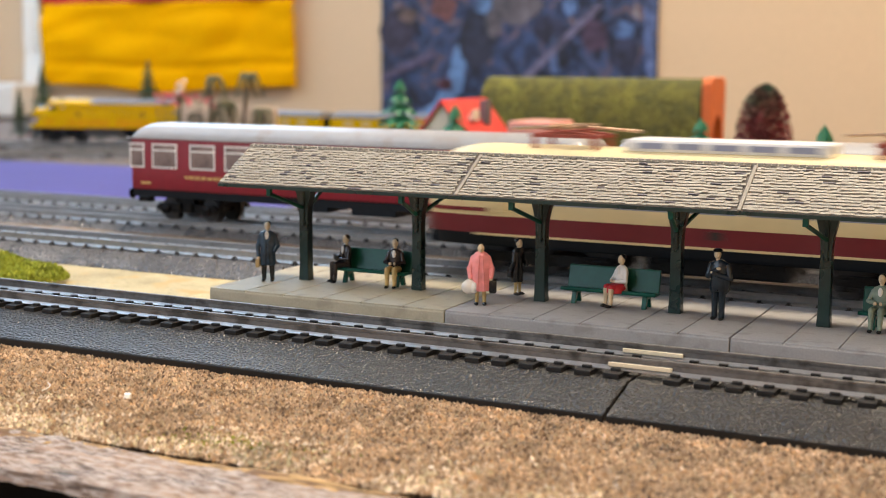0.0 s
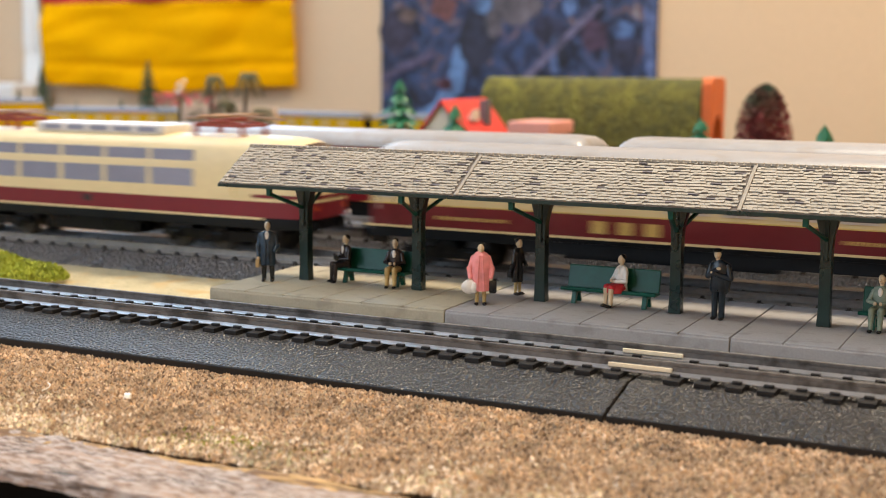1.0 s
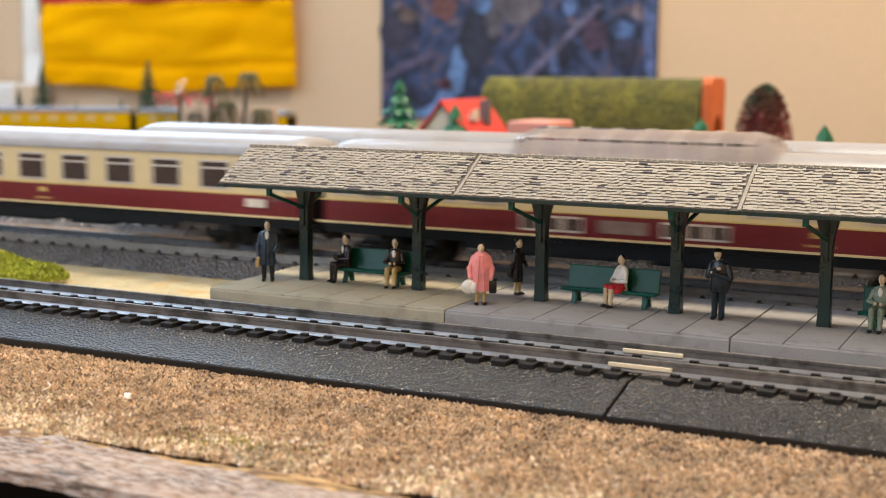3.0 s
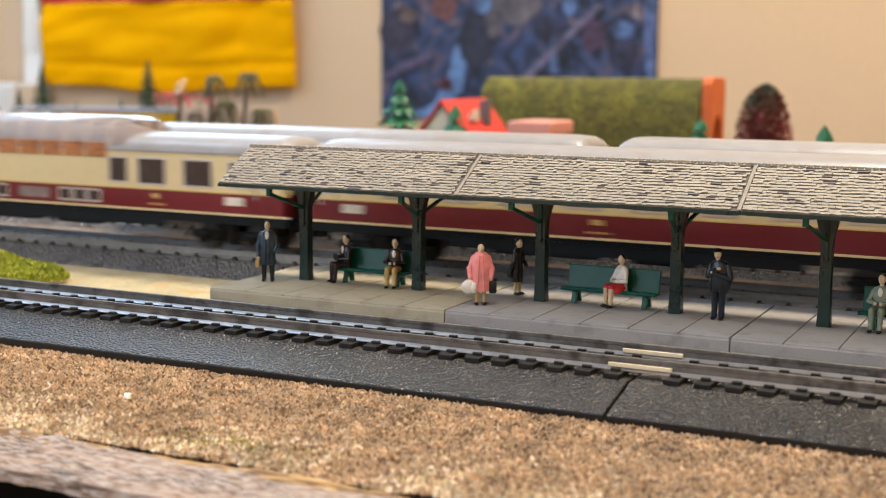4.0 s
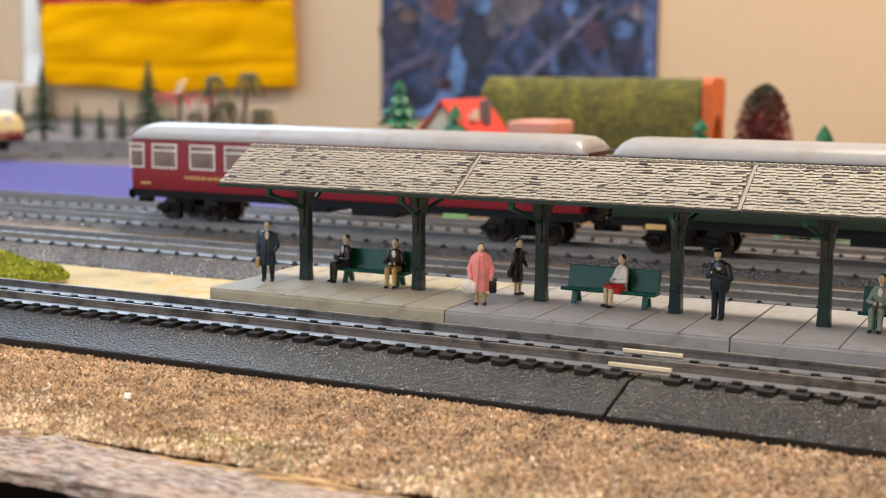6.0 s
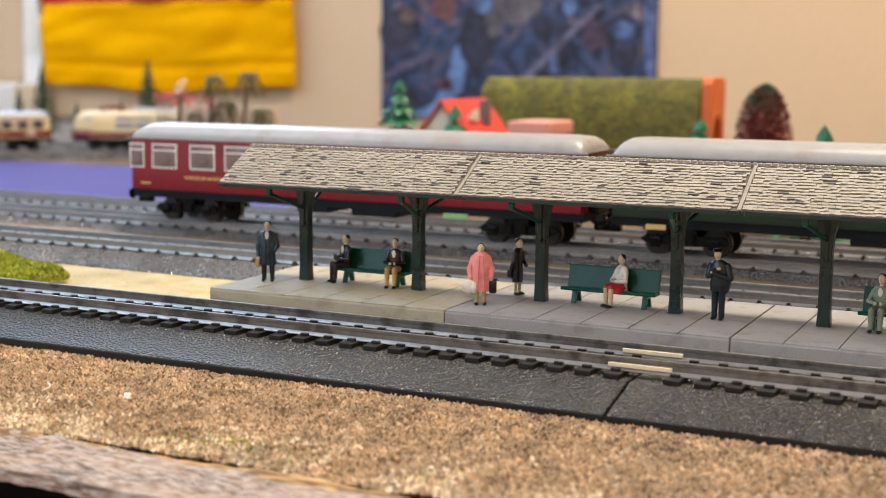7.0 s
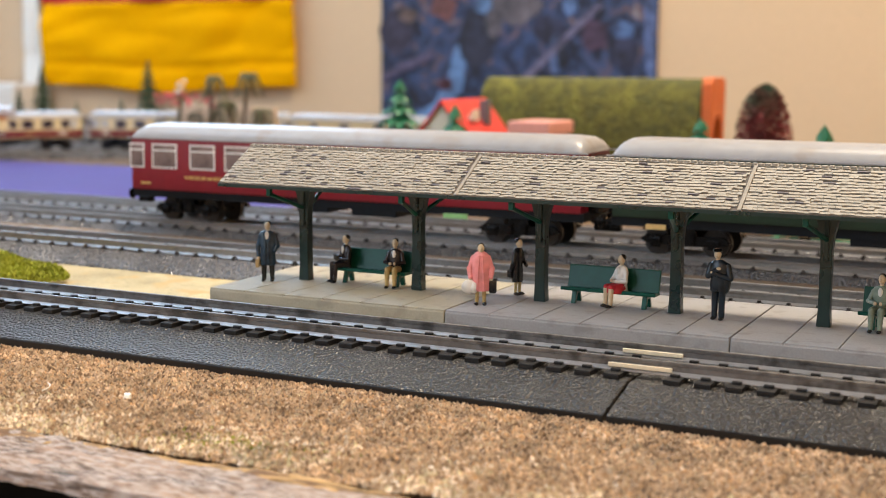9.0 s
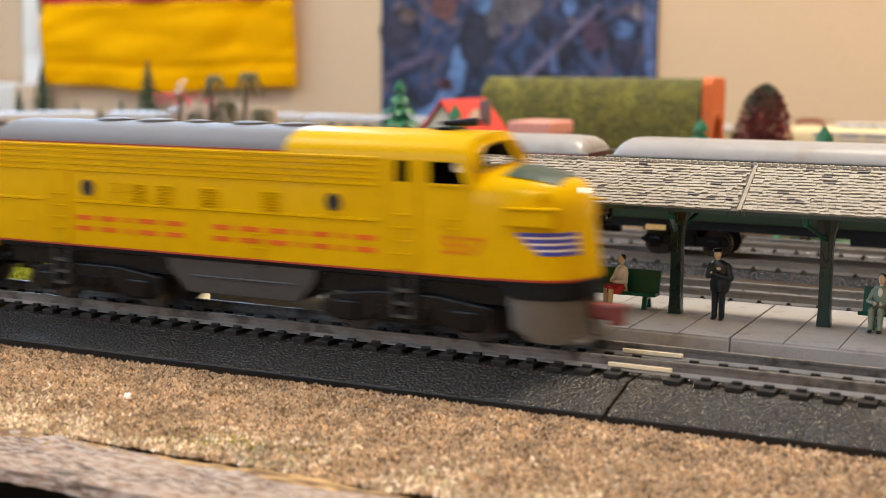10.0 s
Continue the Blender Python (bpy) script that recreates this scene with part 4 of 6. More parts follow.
def cab_body(bm, x0, inset, half):
    """The cab: a barrel whose front is a raked and veed windscreen wall."""
    def front(y, z):
        return 68.6 - inset * 1.3 - 6.0 * (abs(y) / 17.7) ** 1.5 - max(0.0, z - 44.0) * 0.66
    k = 1 - inset / 17.7
    prof = [(y * k, z - inset * (z - 18.4) / 37.3) for y, z in half]
    rings = []
    for x in (x0, None):
        right = [(-y, z) for y, z in prof]
        left = [(y, z) for y, z in reversed(prof) if y > 1e-6]
        rings.append([bm.verts.new((front(y, z) if x is None else x, y, z)) for y, z in right + left])
    a, b = rings
    n_ = len(a)
    for i in range(n_):
        bm.faces.new((a[i], a[(i + 1) % n_], b[(i + 1) % n_], b[i]))
    bm.faces.new(a)
    k_ = len(prof)
    mid = [bm.verts.new((front(0, z), 0, z)) for _y, z in prof[:-1]] + [b[k_ - 1]]
    for i in range(k_ - 1):
        for p, q in ((b[i], b[i + 1]), (b[n_ - 1 - i], b[n_ - 2 - i])):
            fs = [p, mid[i], mid[i + 1], q]
            bm.faces.new(list(dict.fromkeys(fs)))


def up_loco():
    root = thing("diesel_locomotive", "armour yellow streamlined diesel model locomotive with grey roof", "locomotive")
    half = [(17.6, 18.4), (17.7, 22), (17.7, 48.6), (17.0, 50.6), (14.6, 53.0), (10, 54.8), (5, 55.5), (0, 55.7)]
    side = [(17.6, 18.4), (17.7, 22), (17.7, 48.6), (17.5, 49.6)]
    roof = [(17.45, 49.4), (17.0, 50.6), (14.6, 53.0), (10, 54.8), (5, 55.5), (0, 55.7)]
    bm = bm_new()
    shell(bm, [(-104, 1, 1, 18.4), (3, 1, 1, 18.4)], side)
    part("hood_side", bm, M_YEL, root, smooth=True)
    bm = bm_new()
    shell(bm, [(-104, 0.995, 0.98, 49), (3, 0.995, 0.98, 49)], roof)
    part("grey_roof", bm, M_GREYP, root, "grey painted roof", smooth=True)
    # hollow cab with open windows, its inner shade painted near-black, then the rounded nose
    bm, room_, cuts = bm_new(), bm_new(), []
    cab_body(bm, 3.05, 0.0, half)
    cab_body(room_, 30, 1.3, half)
    cuts.append(room_)
    for pts in ([(47.8, 42.5), (58.2, 42.5), (56.0, 48.1), (47.8, 48.1)], [(38.0, 42.5), (41.9, 42.5), (41.9, 48.1), (38.0, 48.1)]):
        c = bm_new()
        prism(c, pts, -19, 19, axis="y")
        cuts.append(c)
    for s in (-1, 1):
        c = bm_new()
        prism(c, [(s * 1.1, 48.0), (s * 1.1, 53.4), (s * 5, 53.3), (s * 10.6, 52.3), (s * 14.2, 50.3), (s * 16.2, 46.0), (s * 15.2, 45.2)], 52, 76)
        cuts.append(c)
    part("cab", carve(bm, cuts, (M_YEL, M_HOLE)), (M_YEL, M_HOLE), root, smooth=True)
    bm = bm_new()
    shell(bm, [(x, w, h, 18.4) for x, w, h in NOSE], NOSE_HALF)
    for v in bm.verts:
        v.co.x = lean(v.co.x, v.co.z)
    nose = part("nose", bm, M_YEL, root, smooth=True)
    for s in (-1, 1):
        # raised rim round each windscreen half
        rim = [(1.1, 48.0), (1.1, 53.4), (5, 53.3), (10.6, 52.3), (14.2, 50.3), (16.2, 46.0)]
        bm = bm_new()
        for (ya, za), (yb, zb) in zip(rim, rim[1:]):
            p, q = [(68.75 - 6.0 * (y / 17.7) ** 1.5 - (z - 44.0) * 0.66, s * y, z) for y, z in ((ya, za), (yb, zb))]
            cone(bm, p, q, 0.42, 0.42, 6)
        part("windscreen_rim", bm, M_YEL, root, smooth=True)
    # lower sill and pilot
    bm = bm_new()
    shell(bm, [(-104, 0.99, 1, 18)] + [(x, w * 0.985, 1, 18) for x, w, h in NOSE[1:]], [(15.8, 16.4), (17.0, 16.9), (17.5, 18.4)])
    for v in bm.verts:
        if v.co.x > 69 and v.co.z < 18:
            v.co.z -= 3.2
    part("side_sill", bm, M_SKIRT, root, smooth=True)
    bm = bm_new()
    shell(bm, [(70, 0.93, 1, 18), (75, 0.94, 1, 18), (79.5, 0.87, 1, 18), (83, 0.75, 1, 18), (85.6, 0.58, 1, 18), (87.2, 0.36, 1, 18)], [(17.8, 2.4), (17.2, 6), (16.2, 14.5)])
    for v in bm.verts:
        v.co.x += (12 - v.co.z) * 0.16
        if v.co.x < 78 and v.co.z < 10:
            v.co.z += (78 - v.co.x) * 0.6
    part("pilot", bm, M_PILOT, root, "grey plastic pilot", smooth=True)
    boxpart("frame_deck", (-102, 72, -13.5, 13.5, 11.2, 18.2), M_BLACK, root)
    boxpart("pilot_step", (86.4, 89.6, -12, 12, 2.2, 3.4), M_PILOT, root, bev=0.4)
    bm = bm_new()
    prism(bm, [(-39.5, 17.6), (12.8, 17.6), (12.0, 13.5), (6.4, 7.2), (-31, 7.2), (-38, 13.5)], -16.4, 16.4, axis="y")
    box(bm, -30.5, 5.5, -16.9, 16.9, 11.9, 12.5)
    part("fuel_tank", bm, M_TANK, root, "grey fuel tank", bevel=0.8)
    for x in (40, -67):
        b = bogie(root, x, (-18, 18), wheel=6.6, side=13.2)
        for s in (-1, 1):
            bm = bm_new()
            prism(bm, [(x - 26, 5.5), (x - 25, 10.5), (x - 9, 12.5), (x + 9, 12.5), (x + 25, 10.5), (x + 26, 5.5), (x + 22, 3.6), (x + 12, 4.2), (x + 7, 6.2), (x - 7, 6.2), (x - 12, 4.2), (x - 22, 3.6)], s * 15.0 - 0.9, s * 15.0 + 0.9, axis="y")
            fr = part("truck_frame", bm, M_BLACK, b, bevel=0.4)
            for ax in (-18, 18):
                boxpart("journal_box", (x + ax - 3.4, x + ax + 3.4, *sorted((s * 15.2, s * 17.2)), 3.8, 9.4), M_BLACK, b, bev=0.6)
            for ax in (-5, 0, 5):
                bm = bm_new()
                cone(bm, (x + ax, s * 16.2, 5.2), (x + ax, s * 16.2, 9.0), 1.3, 1.3, 10)
                part("spring", bm, M_BLACK, b)
    bm = bm_new()
    box(bm, 85, 94, -2.2, 2.2, 7.4, 11.6, bev=0.8)
    box(bm, 92.5, 96.5, -3.0, 1.2, 6.4, 11.8, bev=0.7)
    part("coupler", bm, M_COUPLER, root, "maroon knuckle coupler")
    for s in (-1, 1):
        bar("red_line", -103.9, 66, s, 18.2, 18.75, 17.65, M_LINE, root, 0.14)
        bar("red_line", -103.9, 3, s, 49.2, 49.6, 17.35, M_LINE, root, 0.3)
        for z in (41.4, 43.2, 45.0, 46.8, 48.4):
            bm = bm_new()
            cone(bm, (-103.5, s * 17.7, z), (33, s * 17.7, z), 0.55, 0.55, 6)
            part("side_rib", bm, M_YEL, root)
        for x0, x1 in ((-103.5, -83), (-72, 33)):
            bm = bm_new()
            cone(bm, (x0, s * 17.7, 31.9), (x1, s * 17.75, 31.9), 0.55, 0.55, 6)
            part("belt_rail", bm, M_YEL, root)
        for x in (-66.3, 19.2):
            bm = bm_new()
            cone(bm, (x, s * 17.2, 36.1), (x, s * 18.15, 36.1), 3.5, 3.2, 24)
            ring = part("porthole", bm, M_YEL, root)
            # black disc painted as the shade of an open porthole
            bm = bm_new()
            cone(bm, (x, s * 17.2, 36.1), (x, s * 18.22, 36.1), 2.5, 2.5, 24)
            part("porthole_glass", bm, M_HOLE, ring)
        for x in (-47.5, -37.8, -22.0, -1.4):
            for k in range(7):
                bm = bm_new()
                prism(bm, [(s * 17.5, 32.9 + k * 0.8), (s * 18.35, 33.0 + k * 0.8), (s * 17.5, 33.5 + k * 0.8)], x - 2.9, x + 2.9)
                part("louvre", bm, M_YEL, root)
        # doors with grab irons, steps and ladders
        for x in (40.0, -78.0):
            d = bar("door", x - 4.3, x + 4.3, s, 19.4, 42.2 if x > 0 else 47.8, 17.7, M_YEL, root, 0.28)
            for e in (-4.3, 4.3):
                bar("door_edge", x + e - 0.25, x + e + 0.25, s, 19.4, 48.4, 17.7, M_YEL, root, 0.5)
            for z in (23.5, 27.0, 30.5, 34.0):
                bm = bm_new()
                cone(bm, (x - 2.5, s * 18.7, z), (x + 2.5, s * 18.7, z), 0.3, 0.3, 6)
                for e in (-2.5, 2.5):
                    cone(bm, (x + e, s * 17.6, z), (x + e, s * 18.7, z), 0.28, 0.28, 6)
                part("grab_iron", bm, M_YEL, d)
            bm = bm_new()
            for e in (-2.7, 2.7):
                box(bm, x + e - 0.35, x + e + 0.35, *sorted((s * 16.6, s * 17.7)), 6.0, 18.5)
            for z in (6.5, 10, 13.5):
                box(bm, x - 2.7, x + 2.7, *sorted((s * 16.2, s * 18.0)), z - 0.4, z + 0.4)
            part("ladder", bm, M_TANK, root)
        for x, z in ((54.5, 33.5), (54.5, 31), (-55, 35.5), (-55, 38), (-91, 25), (-5, 22), (-5, 26)):
            bm = bm_new()
            cone(bm, (x - 2.2, s * 18.6, z), (x + 2.2, s * 18.6, z), 0.3, 0.3, 6)
            part("grab_iron", bm, M_YEL, root)
        bar("window_sill", 47.2, 58.9, s, 41.8, 42.4, 17.7, M_YEL, root, 0.45)
        # company wording as plain red strokes, and the engine number
        for x0, wds in ((-71.5, (6.6, 6.6, 2.0, 7.0, 6.8)), (-21.0, (6.2, 7.0, 6.6, 2.0, 6.0, 2.0, 6.6))):
            x = x0
            for k, w in enumerate(wds):
                bm = bm_new()
                ys = sorted((s * 17.5, s * 17.86))
                for z0 in (23.0, 26.3):
                    box(bm, x, x + w, *ys, z0, z0 + 1.5)
                part("letter_block", bm, M_LETTER, root)
                x += w + 2.8
        cu = bpy.data.curves.new("number", "FONT")
        cu.body, cu.size, cu.extrude, cu.align_x = "557", 0.0066, 0.0001, "CENTER"
        cu.offset = 0.00012
        cu.space_character = 1.25
        cu.materials.append(M_LETTER)
        num = new("number", cu)
        num.parent = root
        num.matrix_basis = pose(0.0578, s * 0.01782, 0.0244, 90, 0, 0 if s < 0 else 180)
        # winged badge: blue and white stripes that follow the nose
        for k in range(7):
            z0 = 31.0 - (k // 2) * 1.6 - (k % 2) * 1.05
            z1 = z0 - (0.55 if k % 2 else 1.05)
            xs = [x for x in (73.2 + k * 0.9, 75 + k * 0.9, 77 + k * 0.4, 79 + k * 0.2, 81, 82.5, 84, 85, 86, 87)]
            nose_strip("badge_stripe", xs, z0, z1, s, 0.22 - 0.03 * (k % 2), M_LABEL if k % 2 else M_BLUEP, nose)
        nose_strip("red_line", [66, 69, 72, 74.5, 77, 79, 81, 82.5, 84, 85, 86, 87, 88], 18.95, 18.35, s, 0.12, M_LINE, nose)
        # number board on the shoulder of the nose, with its sill and a marker lamp
        board = boxpart("number_board", (-6.6, 5.8, *sorted((s * -3.4, s * 1.0)), -2.3, 2.2), M_YEL, root, bev=0.5)
        board.matrix_basis = pose(0.0765, s * 0.0172, 0.0348, 0, 0, -9 * s)
        boxpart("board_ledge", (-7.2, 6.4, *sorted((s * -3.0, s * 1.5)), 2.0, 2.7), M_YEL, board, bev=0.25)
        bm = bm_new()
        cone(bm, (78, s * 14.2, 40.2), (79.4, s * 15.4, 40.2), 1.3, 1.1, 12)
        part("marker_lamp", bm, M_YEL, root, smooth=True)
    # anti-glare panel, headlight, horns, roof fans
    bm = bm_new()
    shell(bm, [(x, w * 1.012, h * 1.006, 18.4) for x, w, h in ((67.2, 0.985, 1), (69, 0.982, 0.995), (72, 0.975, 0.985), (77, 0.925, 0.965), (81, 0.845, 0.94), (83.6, 0.74, 0.91))], [(12.4, 44.8), (9.0, 45.8), (6, 46.4), (0, 46.8)])
    for v in bm.verts:
        v.co.x = lean(v.co.x, v.co.z)
    part("anti_glare_panel", bm, M_GREEN, root, "dark green anti-glare hood top", smooth=True)
    bm = bm_new()
    cone(bm, (80.0, 0, 39.8), (84.6, 0, 39.6), 2.1, 1.9, 24)
    part("headlight", bm, M_LAMP, root, "lit round headlight", smooth=True)
    bm = bm_new()
    for y in (-3, 3):
        cone(bm, (44, y, 57.4), (53, y, 57.8), 0.5, 1.2, 10)
        cone(bm, (46, y, 55.3), (46, y, 57.4), 0.5, 0.5, 6)
    box(bm, 42, 48, -4, 4, 55.5, 56.2)
    part("air_horn", bm, M_BLACK, root)
    for x, r in ((-70, 6.5), (-54, 6.5), (-38, 4), (-20, 6), (-4, 6)):
        bm = bm_new()
        cone(bm, (x, 0, 55.0), (x, 0, 56.1), r * 0.85, r * 0.85, 20)
        cone(bm, (x, 0, 56.1), (x, 0, 56.4), r * 0.7, r * 0.5, 20)
        part("roof_fan", bm, M_GREYP, root)
    return root


def spread_windows(a, b, n, w, z0=25.6, z1=35.2):
    return [(a + (b - a) * k / (n - 1), w, z0, z1) for k in range(n)]


# the express: front is local +x; the camera first sees its +y side
EXPRESS = [electric_loco()]
_w = [(87, 9, 27, 35), (47, 11.5, 26.5, 35)] + spread_windows(1.6, -106, 7, 12.9)
EXPRESS.append(coach("dining_coach", "cream and dark red dining coach with silver roof", 250, M_TRED, M_CREAM, M_SILVER, _w, marks=[(23 + 9.3 * k, 5.2, 17.0, 21.2, M_GOLD) for k in (-1, 0, 1)] + [(80, 28, 18.4, 19.6, M_GOLD), (-60, 26, 18.4, 19.6, M_GOLD), (-98, 9, 18.2, 21.6, M_LABEL)], doors=((114, 7.5),), group="express train"))
_seat = spread_windows(82, -82, 8, 12.9)
_std = dict(marks=[(101, 9, 18.6, 21.8, M_LABEL), (-101, 9, 18.6, 21.8, M_LABEL), (6, 4, 19.8, 21.6, M_GOLD), (6, 9, 16.8, 17.5, M_GOLD), (101, 7.6, 25.6, 35.6, M_PANE_REFLECTION), (-101, 7.6, 25.6, 35.6, M_PANE_REFLECTION)], doors=((112, 7.0), (-112, 7.0)), group="express train")
_cw = [(118.5, 5, 26, 35.2)] + _seat + [(-118.5, 5, 26, 35.2)]
EXPRESS.append(coach("passenger_coach", "cream and dark red express coach with silver roof", 250, M_TRED, M_CREAM, M_SILVER, _cw, **_std))
_dw = [(112, 7, 26, 35.2), (100, 9, 25.6, 35.2), (86, 11, 25.6, 35.2), (70.5, 10, 25.6, 35.2), (54.2, 11.5, 25.6, 35.2), (-41.4, 8.6, 26, 35.2), (-58.3, 13, 25.6, 35.2), (-80.8, 13, 25.6, 35.2), (-101, 9, 26, 35.2)] + [(x, 5.6, 17.4, 21.4) for x in (37.5, 29.5, 21.8, -13, -20.9, -28.5)]
EXPRESS.append(coach("dome_coach", "cream and dark red coach with glass observation dome", 250, M_TRED, M_CREAM, M_SILVER, _dw, marks=[(-98, 8.5, 18.6, 21.8, M_LABEL), (-60, 3.4, 19.8, 21.6, M_GOLD), (-60, 8.5, 17, 17.8, M_GOLD), (4, 17, 17.2, 21.6, M_GREYPANE)], doors=((-111, 7.0),), dome=(-46, 46), group="express train", slat=False))
EXPRESS.append(copy_thing(EXPRESS[2], Matrix()))

# the parked coaches on the siding
_pk = [(109, 7.0, 25.4, 35.4), (93, 12.8, 25.4, 35.4), (71.5, 12.8, 25.4, 35.4)] + spread_windows(52, -92, 8, 12.8, 25.4, 35.4) + [(-109, 7.0, 25.4, 35.4)]
red = coach("parked_coach", "crimson coach with white-framed windows parked on the siding", 234, M_CRED, M_CRED, M_SILVER, _pk, marks=[(70, 24, 20.2, 21.6, M_GOLD), (104, 6, 17.2, 18.0, M_GOLD)], lining=False, z_split=23.3, frame_m=M_HOUSEFRAME, pane_m=M_GREYPANE, skirt=False)
red.matrix_world = at(-325.3 + 117, 192.4, 0, 180)
grn = coach("parked_coach", "dark green coach with silver roof parked on the siding", 234, M_CGREEN, M_CGREEN, M_SILVER, spread_windows(96, -96, 10, 12.5), lining=False, skirt=False)
grn.matrix_world = at(-87.5 + 117, 192.4, 0, 180)

for _c, _x, _z, _m, _w2 in ((red, -57.2, 10.8, mat("light_green_plate", (0.25, 0.52, 0.22), 0.5), 5.5), (grn, 94.4, 11.4, M_SHADE, 4.0)):
    bar("plate", _x - _w2, _x + _w2, 1, _z - 1.0, _z + 1.0, 17.0, _m, _c, 0.4)

# the yellow train
YELLOW = [up_loco()]
_uw = spread_windows(84, -84, 8, 12, 28, 35)
for _k in range(3):
    if _k == 0:
        ycar = coach("streamliner_coach", "yellow streamlined coach with grey roof and red lettering", 228, M_YEL, M_YEL, M_GREYP, _uw, marks=[(0, 70, 40 - 1.6, 40 - 0.6, M_REDP), (0, 200, 16, 16.8, M_REDP)], lining=False, group="yellow train", slat=False, frame_m=M_YEL, pane_m=M_SHADE)
        YELLOW.append(ycar)
    else:
        YELLOW.append(copy_thing(ycar, Matrix()))

# ---------------------------------------------------------------- platform figurines
F_SKIN = mat("figure_skin_paint", (0.66, 0.52, 0.34), 0.45, var=0.06)
F_BLACK = mat("figure_black_paint", (0.012, 0.012, 0.013), 0.22, var=0.1, grain=450, bump=0.7)
F_NAVY = mat("figure_navy_paint", (0.024, 0.048, 0.078), 0.22, var=0.3, grain=450, blotch=160, bump=0.8)
F_BROWN = mat("figure_brown_paint", (0.024, 0.016, 0.016), 0.24, var=0.15, grain=450, bump=0.7)
F_KHAKI = mat("figure_khaki_paint", (0.52, 0.38, 0.16), 0.45, var=0.12)
F_WHITE = mat("figure_white_paint", (0.78, 0.74, 0.68), 0.4, var=0.05)
F_PINK = mat("figure_pink_paint", (0.80, 0.28, 0.28), 0.36, var=0.12, grain=450, blotch=150, bump=0.4)
F_RED = mat("figure_red_paint", (0.50, 0.02, 0.03), 0.4, var=0.1)
F_TAN = mat("figure_tan_paint", (0.40, 0.28, 0.13), 0.45)
F_DNAVY = mat("figure_dark_navy_paint", (0.012, 0.021, 0.031), 0.22, var=0.25, grain=450, blotch=160, bump=0.8)
F_GREY = mat("figure_grey_green_paint", (0.20, 0.25, 0.19), 0.4, var=0.15)
PAINTS = [F_SKIN, F_BLACK, F_NAVY, F_BROWN, F_KHAKI, F_WHITE, F_PINK, F_RED, F_TAN, F_GREY, F_DNAVY]
SKIN, BLACK, NAVY, BROWN, KHAKI, WHITE, PINK, RED, TAN, GREY, DNAVY = range(11)


class Clay:
    """Collects painted lumps of one moulded figurine."""

    def __init__(self):
        self.bm = bmesh.new()

    def paint(self, verts, colour):
        for f in {f for v in verts for f in v.link_faces}:
            f.material_index = colour
        return self

    def limb(self, a, b, ra, rb, colour, n=10):
        self.paint(cone(self.bm, a, b, ra, rb, n), colour)
        self.paint(ball(self.bm, a, ra, u=n, v=6), colour)
        self.paint(ball(self.bm, b, rb, u=n, v=6), colour)

    def lump(self, c, r, s, colour, m=None):
        self.paint(ball(self.bm, c, r, s, m=m), colour)

    def robe(self, rows, colour, folds=0.0, n=16):
        """A garment: rings of (z, half width, half depth, y shift)."""
        rings = []
        for z, a, b, dy in rows:
            rings.append([self.bm.verts.new((a * math.cos(6.2832 * k / n) * (1 + folds * (k % 2)), dy + b * math.sin(6.2832 * k / n) * (1 + folds * (k % 2)), z)) for k in range(n)])
        fs = []
        for p, q in zip(rings, rings[1:]):
            for k in range(n):
                fs.append(self.bm.faces.new((p[k], p[(k + 1) % n], q[(k + 1) % n], q[k])))
        fs.append(self.bm.faces.new(rings[0][::-1]))
        fs.append(self.bm.faces.new(rings[-1]))
        for f in fs:
            f.material_index = colour

    def head(self, c, hair, hat=False):
        x, y, z = c
        self.lump(c, 1.25, (0.85, 0.95, 1.2), SKIN)
        self.lump((x, y - 1.1, z - 0.1), 0.3, (0.8, 1, 1.1), SKIN)
        self.lump((x, y + 0.4, z + 0.62), 1.2, (0.92, 0.95, 0.9), hair)
        self.lump((x, y - 0.95, z - 0.75), 0.45, (1.1, 0.8, 0.7), SKIN)
        if hat == "cap":
            self.lump((x, y, z + 1.15), 1.45, (1, 1.05, 0.45), hair)
            self.lump((x, y - 1.1, z + 0.95), 0.8, (1.2, 0.8, 0.25), hair)
        elif hat:
            self.paint(cone(self.bm, (x, y, z + 1.0), (x, y, z + 1.25), 1.75, 1.6, 14), hair)
            self.paint(cone(self.bm, (x, y, z + 1.2), (x, y, z + 2.0), 1.15, 0.95, 14), hair)
        self.limb((x, y + 0.1, z - 2.2), (x, y + 0.1, z - 1.0), 0.6, 0.6, SKIN, 8)

    def done(self, label, m):
        ob = part("platform_figurine", self.bm, PAINTS, None, smooth=True)
        ob.matrix_world = m
        return tagged(ob, label, "figurine", "platform figurines")


def stand_legs(c, colour, shoe=BLACK, top=9.5, gap=1.35, r=1.1):
    for s in (-1, 1):
        c.limb((s * gap, 0, top), (s * gap * 1.05, 0.1, 1.0), r, r * 0.72, colour)
        c.lump((s * gap * 1.15, -0.6, 0.5), 0.95, (0.75, 1.5, 0.55), shoe)


